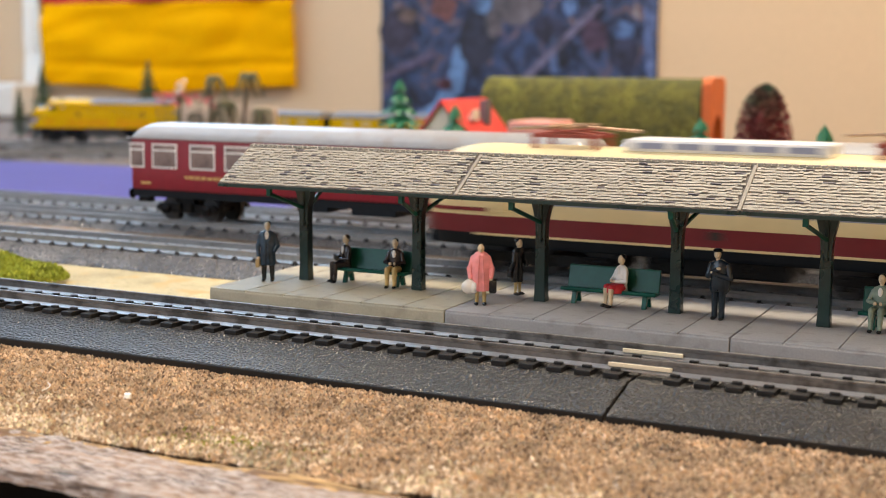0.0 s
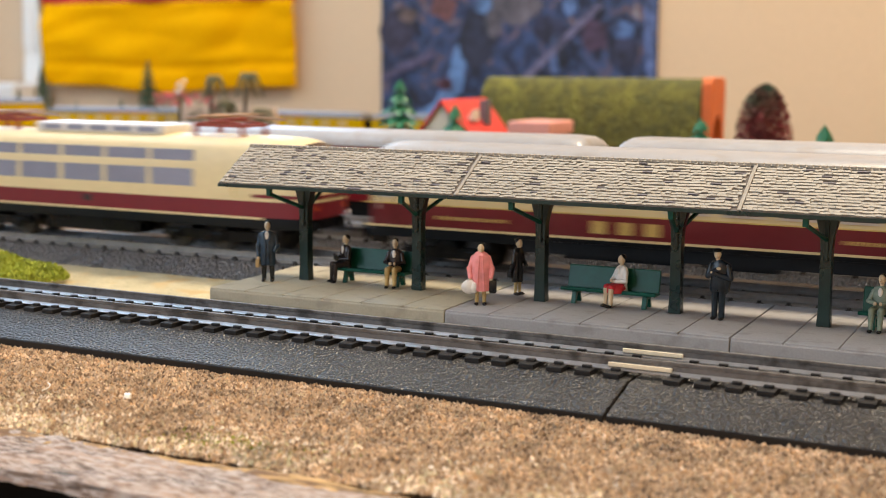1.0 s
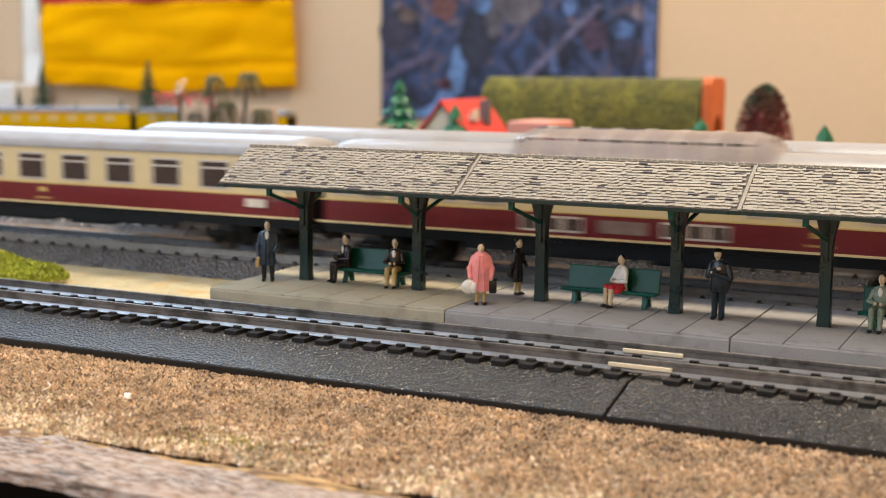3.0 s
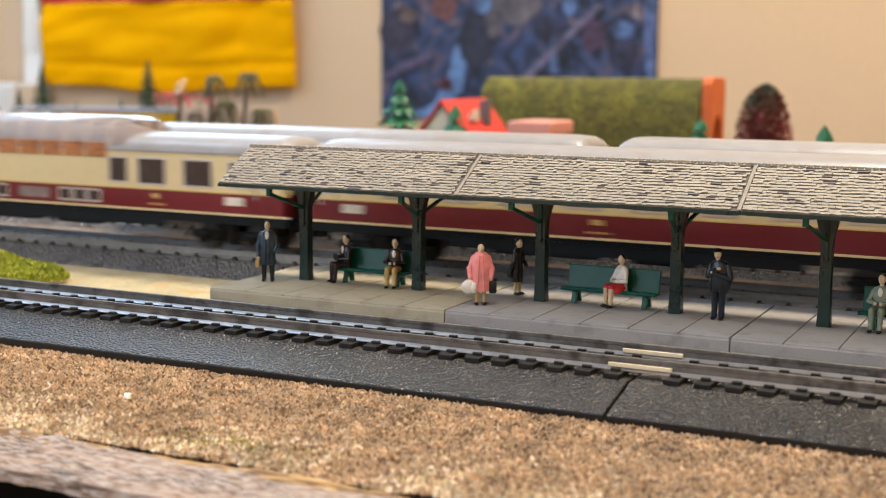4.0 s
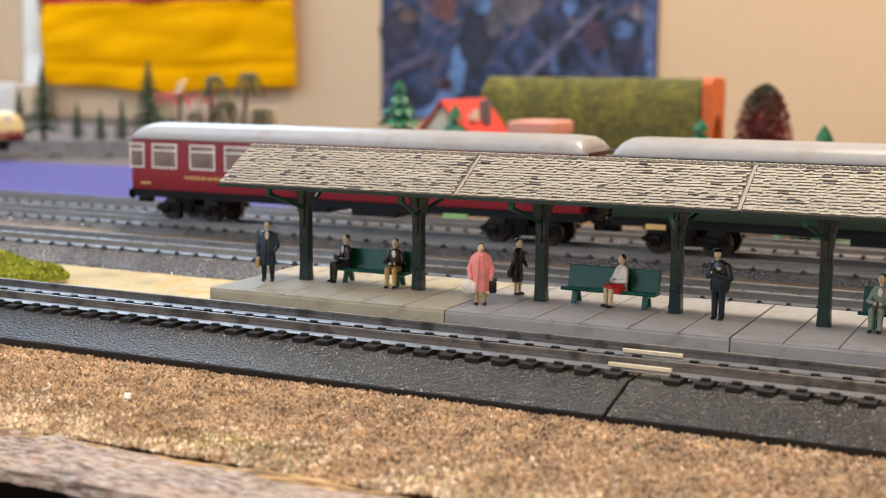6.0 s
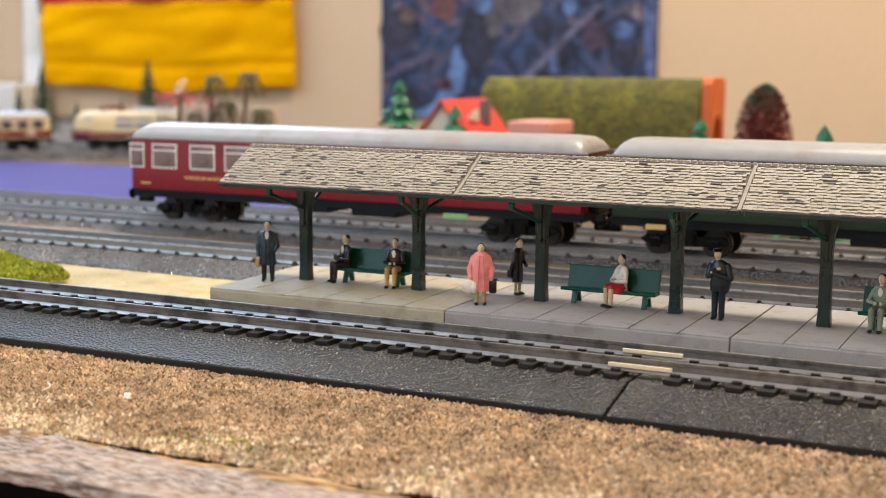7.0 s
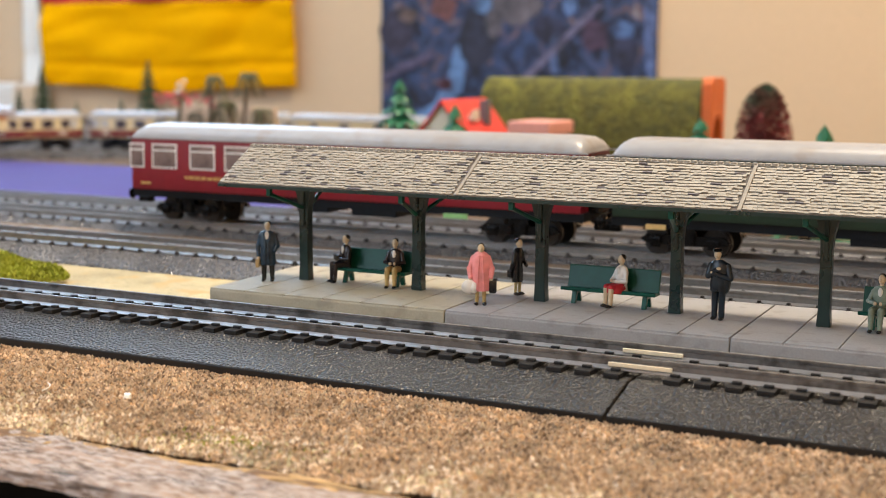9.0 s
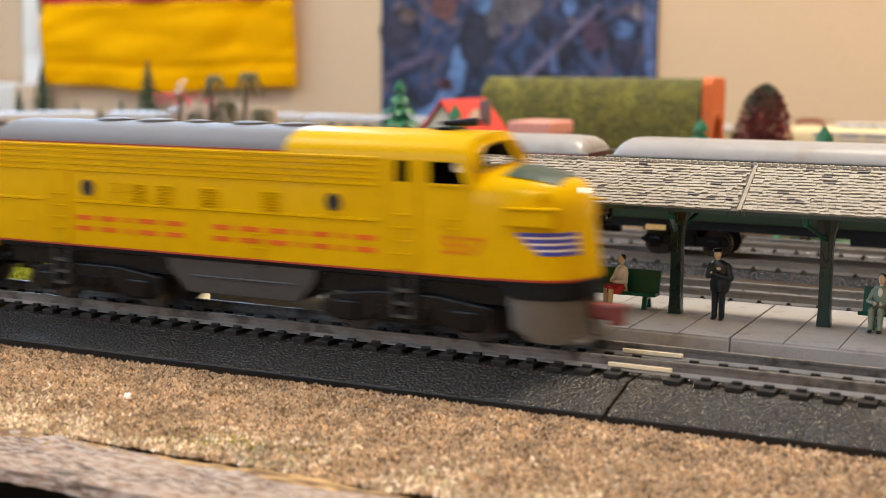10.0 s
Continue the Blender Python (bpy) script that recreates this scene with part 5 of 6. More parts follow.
def figurines():
    c = Clay()
    stand_legs(c, BLACK, top=8)
    c.robe([(5.8, 2.75, 1.8, 0), (9, 2.65, 1.7, 0), (12, 2.5, 1.55, 0), (15.6, 3.0, 1.6, 0), (17.0, 2.5, 1.35, 0), (17.7, 1.0, 0.9, 0)], NAVY, 0.03)
    c.lump((0, -1.35, 16.0), 1.0, (0.75, 0.5, 1.5), WHITE)
    for s in (-1, 1):
        c.limb((s * 1.15, -1.35, 16.6), (s * 0.45, -1.75, 12.6), 0.45, 0.35, NAVY, 8)
        c.limb((s * 0.45, -1.75, 12.6), (s * 0.7, -1.85, 6.0), 0.35, 0.35, NAVY, 8)
    for s in (-1, 1):
        c.limb((s * 2.45, 0, 16.0), (s * 3.2, 0.1, 12.5), 0.8, 0.8, NAVY)
    c.limb((-3.5, 0.1, 12.5), (-3.2, -0.6, 8.9), 0.8, 0.65, NAVY)
    c.limb((3.5, 0.1, 12.5), (2.6, -1.5, 10.8), 0.8, 0.7, NAVY)
    c.lump((-3.2, -0.7, 8.3), 0.6, (1, 1, 1), SKIN)
    c.paint(box(c.bm, -4.0, -2.6, -2.2, 0.9, 5.0, 7.9, bev=0.4), TAN)
    c.head((0, -0.1, 19.3), BLACK)
    c.done("painted plastic man in navy coat holding a tan bag", at(-167.3, 61, PZ, 22))

    c = Clay()
    stand_legs(c, DNAVY, top=11, gap=1.05, r=1.2)
    c.robe([(8.6, 2.5, 1.8, 0), (10.5, 2.6, 1.8, 0), (12.5, 2.4, 1.6, 0), (15.6, 3.0, 1.8, 0), (17.0, 2.6, 1.5, 0), (18.0, 1.0, 0.9, 0)], DNAVY, 0.03)
    c.lump((1.7, 0.5, 11.0), 2.0, (0.9, 0.8, 1.7), DNAVY)
    c.limb((-2.5, 0, 16.2), (-3.1, -0.7, 13.0), 0.95, 0.9, DNAVY)
    c.limb((-3.1, -0.7, 13.0), (0.5, -2.2, 15.4), 0.9, 0.7, DNAVY)
    c.limb((2.6, 0, 16.2), (3.6, -0.3, 12.6), 0.95, 0.95, DNAVY)
    c.limb((3.6, -0.3, 12.6), (-0.9, -2.3, 14.1), 0.95, 0.75, DNAVY)
    c.lump((0.7, -2.5, 15.6), 0.6, (1.2, 0.8, 0.8), SKIN)
    c.lump((-1.2, -2.5, 14.3), 0.55, (1.2, 0.8, 0.8), SKIN)
    c.head((-0.4, -0.5, 19.6), BLACK, hat="cap")
    c.done("painted plastic man in dark navy coat with folded arms", at(-11.6, 65.5, PZ, -6))

    c = Clay()
    stand_legs(c, KHAKI, top=7, gap=1.1, r=0.8)
    c.robe([(4.6, 2.8, 2.1, 0), (8, 3.0, 2.0, 0), (11, 2.8, 1.8, 0), (13.8, 3.1, 1.9, 0), (15.4, 2.8, 1.7, 0), (16.4, 1.9, 1.3, 0), (16.9, 1.1, 0.9, 0)], PINK, 0.04)
    for s in (-1, 1):
        c.limb((s * 2.35, 0, 15.0), (s * 3.3, 0.1, 11.6), 0.85, 0.9, PINK)
        c.limb((s * 3.6, 0.1, 11.6), (s * 3.2, -0.8, 8.9), 0.85, 0.75, PINK)
        c.lump((s * 3.2, -0.9, 8.3), 0.55, (1, 1, 1), SKIN)
    for s in (-1, 1):
        c.limb((s * 0.5, -1.75, 15.6), (s * 1.1, -2.0, 5.2), 0.32, 0.38, PINK, 8)
    c.lump((-3.6, -1.0, 5.9), 2.2, (1.1, 0.55, 1.05), WHITE)
    c.lump((-2.1, -1.6, 5.6), 1.7, (0.7, 0.5, 1.1), WHITE)
    c.paint(box(c.bm, 2.6, 5.0, -1.8, 0.4, 3.9, 7.9, bev=0.6), BLACK)
    c.head((0, -0.3, 17.9), BLACK)
    c.done("painted plastic woman in pink coat carrying two bags", at(-83.6, 54.2, PZ, 25))

    c = Clay()
    stand_legs(c, KHAKI, top=6, gap=0.9, r=0.65)
    c.robe([(4.4, 2.0, 1.6, 0.2), (7, 2.2, 1.6, 0.2), (10, 1.8, 1.4, 0.1), (13, 2.3, 1.5, 0), (14.8, 2.0, 1.2, 0), (15.6, 0.9, 0.8, 0)], BLACK, 0.03)
    for s in (-1, 1):
        c.limb((s * 1.8, 0, 13.6), (s * 2.4, -0.3, 10.8), 0.7, 0.7, BLACK)
    c.limb((2.6, -0.3, 10.8), (1.8, -2.0, 9.8), 0.7, 0.6, BLACK)
    c.limb((-2.6, -0.3, 10.8), (-2.4, 0.9, 8.4), 0.7, 0.6, BLACK)
    c.paint(box(c.bm, -3.0, -1.6, 0.4, 2.2, 5.8, 8.4, bev=0.4), BLACK)
    c.head((0.2, -0.2, 17.0), BLACK)
    c.lump((0.2, 1.0, 17.9), 0.7, (0.9, 1.3, 0.8), BLACK)
    c.done("painted plastic woman in black coat and hat", at(-80.5, 76.5, PZ, 70))

    def seated(label, m, top, legs, shirt, hair, skirt=False, shoe=BLACK, book=False):
        c = Clay()
        c.robe([(4.9, 2.4, 1.9, 0), (7, 2.2, 1.6, 0), (10.6, 2.7, 1.6, 0.2), (12.2, 2.3, 1.3, 0.2), (13.0, 0.9, 0.8, 0.2)], top, 0.02)
        for s in (-1, 1):
            c.limb((s * 1.2, -0.4, 6.0), (s * 1.3, -4.6, 6.3), 1.25, 1.0, legs)
            c.limb((s * 1.3, -4.6, 6.1), (s * 1.3, -4.9, 1.2), 0.95, 0.65, SKIN if skirt else legs)
            c.lump((s * 1.3, -5.5, 0.6), 0.85, (0.75, 1.5, 0.6), shoe)
            c.limb((s * 2.2, 0.1, 11.2), (s * 3.1, -0.7, 8.4), 0.75, 0.75, top)
            c.limb((s * 3.3, -0.7, 8.4), (s * 1.0, -2.9, 8.2), 0.75, 0.6, top)
            c.lump((s * 0.8, -3.1, 8.2), 0.55, (1, 1, 1), SKIN)
        if skirt:
            c.robe([(4.6, 2.9, 2.6, -2.4), (6.6, 2.6, 2.8, -2.2), (7.4, 2.1, 1.8, -0.6)], legs, 0.06)
        c.lump((0, -1.25, 11.2), 0.9, (0.8, 0.5, 1.5), shirt)
        if book:
            c.paint(box(c.bm, -2.2, 1.2, -3.9, -3.0, 7.6, 9.8, bev=0.2), BLACK)
        c.head((0, 0.0, 14.8), hair)
        return c.done(label, m)

    seated("painted plastic man in dark brown suit sitting on the bench", at(-143.0, 72.6, PZ, -34), BROWN, BROWN, WHITE, BLACK, book=True)
    seated("painted plastic man in khaki trousers sitting on the bench", at(-123.5, 72.0, PZ, 10), BROWN, KHAKI, WHITE, BLACK)
    seated("painted plastic woman in red skirt sitting on the bench", at(-44.0, 72.6, PZ, -36), WHITE, RED, WHITE, BLACK, skirt=True)
    seated("painted plastic man in grey-green suit sitting on the bench", at(33.6, 71.0, PZ, -8), GREY, GREY, WHITE, BLACK)


figurines()

# ---------------------------------------------------------------- scenery
M_MOSS = mat("yellow_green_moss", (0.30, 0.335, 0.04), 0.8, var=0.35, grain=400, blotch=60, spread=0.3)
M_FIR = mat("green_plastic_fir", (0.02, 0.16, 0.075), 0.5, var=0.15)
M_PINE = mat("dark_flocked_pine", (0.03, 0.055, 0.03), 0.9, var=0.3)
M_TRUNK = mat("brown_trunk", (0.09, 0.055, 0.03), 0.8)
M_AUTUMN = mat("autumn_red_foliage", (0.20, 0.03, 0.03), 0.85, var=0.35, grain=300, blotch=40, dark=(0.03, 0.08, 0.05), mix=0.35, mixscale=22)
M_GRASSMAT = mat("olive_grass_mat", (0.115, 0.11, 0.02), 0.95, var=0.35, grain=260, blotch=45, bump=1.0, relief=0.003, dark=(0.075, 0.075, 0.018), mix=0.25, mixscale=120)
M_ORANGE = mat("orange_portal", (0.72, 0.16, 0.035), 0.55, var=0.08)
M_HOUSERED = mat("red_house_roof", (0.62, 0.045, 0.04), 0.45, var=0.06)
M_HOUSEWHITE = mat("white_house_wall", (0.76, 0.72, 0.62), 0.6, var=0.05)
M_PINKROOF = mat("pale_pink_roof", (0.75, 0.34, 0.28), 0.5, var=0.06)
M_FLAG = mat("golden_flag_cloth", (0.86, 0.40, 0.0), 0.95, var=0.06, grain=500, blotch=8, bump=0.2, spec=0.04)
M_FLAGRED = mat("red_flag_cloth", (0.55, 0.02, 0.02), 0.8, var=0.05, grain=500, blotch=8, bump=0.2)
M_FLOWER = mat("pink_flower", (0.65, 0.12, 0.13), 0.7)
M_PALM = mat("brown_green_frond", (0.09, 0.085, 0.04), 0.8, var=0.3)


def tufts(name, label, count, place, m, lo, hi, kind="stuff"):
    rnd = random.Random(len(name) + count)
    vs, fs = [], []
    for _ in range(count):
        x, y, z, k = place(rnd)
        a, hgt, w = rnd.uniform(0, 6.28), rnd.uniform(lo, hi) * k, rnd.uniform(0.35, 0.7) * k
        lx, ly = rnd.uniform(-1, 1) * hgt * 0.6, rnd.uniform(-1, 1) * hgt * 0.6
        b = len(vs)
        vs += [(x - w * math.cos(a), y - w * math.sin(a), z), (x + w * math.cos(a), y + w * math.sin(a), z), (x + lx + w * 0.6 * math.cos(a), y + ly + w * 0.6 * math.sin(a), z + hgt), (x + lx - w * 0.4 * math.cos(a), y + ly - w * 0.4 * math.sin(a), z + hgt * 0.9)]
        fs.append((b, b + 1, b + 2, b + 3))
    me = bpy.data.meshes.new(name)
    me.from_pydata([(p[0] * MM, p[1] * MM, p[2] * MM) for p in vs], [], fs)
    me.materials.append(m)
    return tagged(new(name, me), label, "moss" if "moss" in name else "grass", kind=kind)


def moss_place(rnd):
    while True:
        u, v = rnd.uniform(-1, 1), rnd.uniform(-1, 1)
        if u * u + v * v < 1:
            break
    hgt = max(0.0, 1 - u * u - v * v) ** 0.5
    bumps = 0.75 + 0.5 * noise.noise((u * 2.5, v * 2.5, 0.3))
    return -306 + u * 46, 62 + v * 17, -8.4 + rnd.random() * 8.5 * hgt * bumps, 1.0


tufts("moss_clump", "yellow-green moss clump on the sandy ground", 14000, moss_place, M_MOSS, 0.5, 1.3)
tufts("grass_tuft", "sparse green grass tufts on the brown ground", 420, lambda r: (lambda x, y: (x, y, ground_z(x, y), 0.7))(-84 + r.gauss(0, 10), -79 + r.gauss(0, 3.5)), M_MOSS, 0.4, 1.3)


def plastic_fir(x, y, z0, z1, w, m, label, name="fir_tree", tiers=6):
    root = thing(name, label, "tree", at(x, y, z0), "scenery trees")
    h = z1 - z0
    bm = bm_new()
    cone(bm, (0, 0, 0), (0, 0, h * 0.97), w * 0.06, w * 0.015, 8)
    part("trunk", bm, M_TRUNK, root)
    rnd = random.Random(int(abs(x * 7 + y)))
    bm = bm_new()
    for t in range(tiers):
        zt = h * (0.16 + 0.84 * (t + 1) / tiers)
        r = w / 2 * (1 - t / tiers) ** 0.85
        n = 11
        drop = h / tiers * 1.15
        for k in range(n):
            a = 6.2832 * (k + rnd.random() * 0.4) / n
            rr = r * rnd.uniform(0.82, 1.08)
            d = Vector((math.cos(a), math.sin(a), 0))
            sd = Vector((-math.sin(a), math.cos(a), 0)) * rr * 0.30
            top = Vector((0, 0, zt))
            tip = d * rr + Vector((0, 0, zt - drop * rnd.uniform(0.8, 1.05)))
            mid = d * rr * 0.55 + Vector((0, 0, zt - drop * 0.42))
            v = [bm.verts.new(p) for p in (top, mid + sd, tip, mid - sd, mid + Vector((0, 0, -drop * 0.22)))]
            bm.faces.new((v[0], v[1], v[2]))
            bm.faces.new((v[0], v[2], v[3]))
            bm.faces.new((v[0], v[4], v[1]))
            bm.faces.new((v[1], v[4], v[2]))
            bm.faces.new((v[3], v[2], v[4]))
            bm.faces.new((v[0], v[3], v[4]))
    part("crown", bm, m, root)
    return root


def bushy_tree(x, y, z0, z1, w, m, label, count=2600, name="autumn_tree"):
    root = thing(name, label, "bush" if name == "shrub" else "tree", at(x, y, z0), "scenery trees")
    h = z1 - z0
    rnd = random.Random(int(h * 10))
    bm = bm_new()
    cone(bm, (0, 0, 0), (0, 0, h * 0.9), w * 0.05, w * 0.01, 8)
    for k in range(14):
        a, z = rnd.uniform(0, 6.28), h * rnd.uniform(0.2, 0.8)
        cone(bm, (0, 0, z), (math.cos(a) * w * 0.35, math.sin(a) * w * 0.35, z + h * 0.08), w * 0.015, w * 0.004, 5)
    part("trunk", bm, M_TRUNK, root)
    vs, fs = [], []
    for _ in range(count):
        t = rnd.random()
        r = w / 2 * (1 - max(0.0, (t - 0.5) / 0.5) ** 2.4) ** 0.5 * rnd.uniform(0.3, 1.05)
        a = rnd.uniform(0, 6.28)
        p = Vector((r * math.cos(a), r * math.sin(a), h * (0.12 + 0.88 * t)))
        b = len(vs)
        s = rnd.uniform(0.9, 2.0)
        for _k in range(3):
            vs.append(tuple((p + Vector((rnd.uniform(-s, s), rnd.uniform(-s, s), rnd.uniform(-s, s)))) * MM))
        fs.append((b, b + 1, b + 2))
    me = bpy.data.meshes.new("crown")
    me.from_pydata(vs, [], fs)
    me.materials.append(m)
    o = new("crown", me)
    o.parent = root
    return root


FLOOR2 = -38
plastic_fir(-384, 560, FLOOR2, 62.6, 84, M_FIR, "bright green plastic fir tree on the rear board", tiers=10)
plastic_fir(-137, 500, FLOOR2, 41, 74, M_FIR, "bright green plastic fir tree on the rear board", tiers=8)
plastic_fir(-52, 450, FLOOR2, 41, 60, M_FIR, "bright green plastic fir tree on the rear board")
plastic_fir(-350, 585, FLOOR2, 44, 66, M_FIR, "bright green plastic fir tree before the red-roofed house")
bushy_tree(-111, 560, FLOOR2, 61, 36, M_AUTUMN, "dark red and green autumn tree on the rear board", 16000)
for _x, _z, _w in ((-1046, 79, 62), (-1245, 71, 58), (-1184, 22, 26), (-1142, 14, 24), (-1105, 28, 26), (-1020, 10, 24), (-1290, 38, 34)):
    plastic_fir(_x, 1100 if _x != -1046 else 1085, FLOOR2, _z, _w, M_PINE, "dark flocked pine tree behind the rear track", "pine_tree", 9)


def palm(x, y, z1, lean, label):
    root = thing("palm_tree", label, "tree", at(x, y, FLOOR2), "scenery trees")
    rnd = random.Random(int(z1))
    h = z1 - FLOOR2 - 8
    bm = bm_new()
    pts = [Vector((lean * (k / 6) ** 2, 0, h * k / 6)) for k in range(7)]
    for a, b in zip(pts, pts[1:]):
        cone(bm, a, b, 2.0, 1.6, 8)
    part("trunk", bm, M_TRUNK, root)
    for k in range(11):
        a = 6.2832 * k / 11 + rnd.random() * 0.3
        bm = bm_new()
        prev, L = None, rnd.uniform(12, 19)
        for j in range(6):
            t = j / 5
            p = pts[-1] + Vector((math.cos(a) * L * t, math.sin(a) * L * t, 9 * math.sin(t * 2.6) - 25 * t * t))
            w = 2.9 * (1 - t * 0.7)
            sd = Vector((-math.sin(a), math.cos(a), 0)) * w
            ring = (bm.verts.new(p + sd - Vector((0, 0, 1.2))), bm.verts.new(p), bm.verts.new(p - sd - Vector((0, 0, 1.2))))
            if prev:
                bm.faces.new((prev[0], prev[1], ring[1], ring[0]))
                bm.faces.new((prev[1], prev[2], ring[2], ring[1]))
            prev = ring
        part("frond", bm, M_PALM, root)


for _x, _z, _w2 in ((-757, 22, 26), (-728, 26, 24), (-672, 24, 26), (-690, 10, 22)):
    bushy_tree(_x, 800, FLOOR2, _z, _w2, M_PALM, "small olive-brown shrub among the palm trees", 1500, "shrub")
boxpart("low_board", (-834, -704, 872, 878, FLOOR2, 27), M_WALL, None, bev=0.8)
tagged(bpy.data.objects["low_board"], "low tan painted board behind the palm trees", "board")
palm(-737, 800, 66, 6, "small brown-green palm tree on the rear board")
palm(-690, 790, 69, 10, "small brown-green palm tree on the rear board")
palm(-705, 805, 40, -14, "low brown-green palm tree on the rear board")
palm(-668, 785, 34, 6, "low brown-green palm tree on the rear board")


def flower_bush(x, y, z1, w, m, label, n=40):
    root = thing("flower_bush", label, "bush", at(x, y, FLOOR2), "flower bushes")
    rnd = random.Random(int(abs(x)))
    bm = bm_new()
    for k in range(9):
        cone(bm, (0, 0, 0), (rnd.uniform(-w, w) * 0.4, rnd.uniform(-w, w) * 0.4, (z1 - FLOOR2) * rnd.uniform(0.7, 0.95)), 0.8, 0.4, 5)
    part("stem", bm, M_PALM, root)
    for k in range(n):
        bm = bm_new()
        ball(bm, (rnd.uniform(-w, w) * 0.5, rnd.uniform(-w, w) * 0.5, (z1 - FLOOR2) * rnd.uniform(0.84, 1.0)), rnd.uniform(1.6, 3.2), (1, 1, 0.7), u=7, v=5)
        part("blossom", bm, m, root)


flower_bush(-790, 800, 44, 30, M_FLOWER, "bush with pink and red blossoms", 16)
flower_bush(-742, 795, 42, 24, M_FLOWER, "bush with pink and red blossoms", 12)
flower_bush(-781, 810, 58, 10, M_HOUSEWHITE, "bush with pale white blossoms", 7)


def tunnel_hill():
    root = thing("tunnel_hill", "olive grass-covered tunnel with orange portals", "model tunnel", at(0, 800, FLOOR2))
    R, H = 30.0, 101.0
    prof = [(R * math.cos(math.pi * k / 16), H * (math.sin(math.pi * k / 16) ** 0.55)) for k in range(17)]
    inner = [(a * 0.8, b * 0.78) for a, b in reversed(prof)]
    bm = bm_new()
    prism(bm, [(a, b) for a, b in prof + inner], -418, -214)
    part("grass_cover", bm, M_GRASSMAT, root, smooth=True)
    bm = bm_new()
    arch = [(14 * math.cos(math.pi * k / 10), 48 + 22 * math.sin(math.pi * k / 10)) for k in range(11)]
    prism(bm, [(14, 0), (21, 0), (22, 97), (19, 102), (-19, 102), (-22, 97), (-21, 0), (-14, 0)] + arch[::-1], -213, -204)
    part("portal", bm, M_ORANGE, root, "orange tunnel portal", bevel=0.8)
    # added black sheet behind the portal paints the darkness inside the tunnel
    bm = bm_new()
    prism(bm, [(a * 0.7, b * 0.7) for a, b in prof], -240, -236)
    part("tunnel_shade", bm, M_BLACK, root)


tunnel_hill()


def house():
    root = thing("model_house", "white model house with steep red roof", "model house", at(-380, 0, FLOOR2 - 3))
    y0, y1, ez, az, hw = 622, 706, 48, 87, 30
    bm = bm_new()
    prism(bm, [(-hw, 0), (hw, 0), (hw, ez), (0, az - 2.5), (-hw, ez)], y0 + 3, y1 - 3, axis="y")
    part("wall", bm, M_HOUSEWHITE, root)
    for s in (-1, 1):
        bm = bm_new()
        prism(bm, [(0, az - 2.2), (0, az), (s * (hw + 12), ez - 14), (s * (hw + 12), ez - 16.5)], y0 - 2, y1, axis="y")
        part("roof", bm, M_HOUSERED, root, "red plastic roof slope")
    bm = bm_new()
    box(bm, 12, 19, 668, 676, 66, 86, bev=0.4)
    part("chimney", bm, M_GREYP, root)
    bm = bm_new()
    prism(bm, [(-2, 0), (6, 0), (6, 9)], 0, 12, axis="y")
    d = part("skylight", bm, M_HOUSEWHITE, root)
    d.matrix_basis = at(11, 645, 70)


house()
_shed = thing("model_shed", "low model shed with pale pink roof", "model house", at(-290, 610, FLOOR2))
boxpart("wall", (-14, 14, -20, 20, 0, 60), M_HOUSEWHITE, _shed)
boxpart("roof", (-17, 17, -25, 25, 60, 70), M_PINKROOF, _shed, "pale pink flat roof", bev=1.5)
_post = thing("orange_portal", "orange plastic portal standing on the rear board", "model portal", at(8, 520, FLOOR2))
boxpart("pillar", (-6, 20, -5, 5, 0, 78), M_ORANGE, _post, bev=1.0)

_ledge = thing("wooden_ledge", "low tan wooden ledge behind the rear sidings", "ledge", at(0, 345, 0))
boxpart("rail_strip", (-200, 330, -4, 4, -10, -5.0), mat("tan_ledge_wood", (0.50, 0.34, 0.18), 0.7, var=0.2, stretch=(0.2, 1, 1)), _ledge, bev=0.4)
for _x in (-160, -120, -80, -40, 0, 40, 80, 120, 160, 200):
    boxpart("support", (_x - 3, _x + 3, -3.5, -2, -13, -5.5), M_DARKWOOD, _ledge)


def cloth(name, label, x0, x1, z0, z1, y, m, depth, cat, seed, bottom=0.0, rows=24, cols=60):
    bm = bm_new()
    grid = []
    for i in range(cols + 1):
        col = []
        for j in range(rows + 1):
            u, v = i / cols, j / rows
            x = x0 + (x1 - x0) * u
            zl = z0 + bottom * (noise.noise((u * 3.1, seed, 0)) * 0.6 - math.sin(u * 3.14) * 0.5)
            z = zl + (z1 - zl) * v
            yy = y - depth * (1.2 + noise.noise((u * 3.5 + 0.8 * v, v * 1.6, seed)) + 0.9 * abs(noise.noise((u * 4 - v * 2, v * 2.5 + u, seed + 3))) - 0.7 * max(0.0, 1 - abs(v - 0.27) / 0.07) - 0.5 * max(0.0, 1 - abs(u - 0.62 - 0.25 * v) / 0.08))
            col.append(bm.verts.new((x, yy, z)))
        grid.append(col)
    for i in range(cols):
        for j in range(rows):
            bm.faces.new((grid[i][j], grid[i + 1][j], grid[i + 1][j + 1], grid[i][j + 1]))
    ob = part(name, bm, m, None, smooth=True)
    mod = ob.modifiers.new("thick", "SOLIDIFY")
    mod.thickness = 0.0012
    return tagged(ob, label, cat)


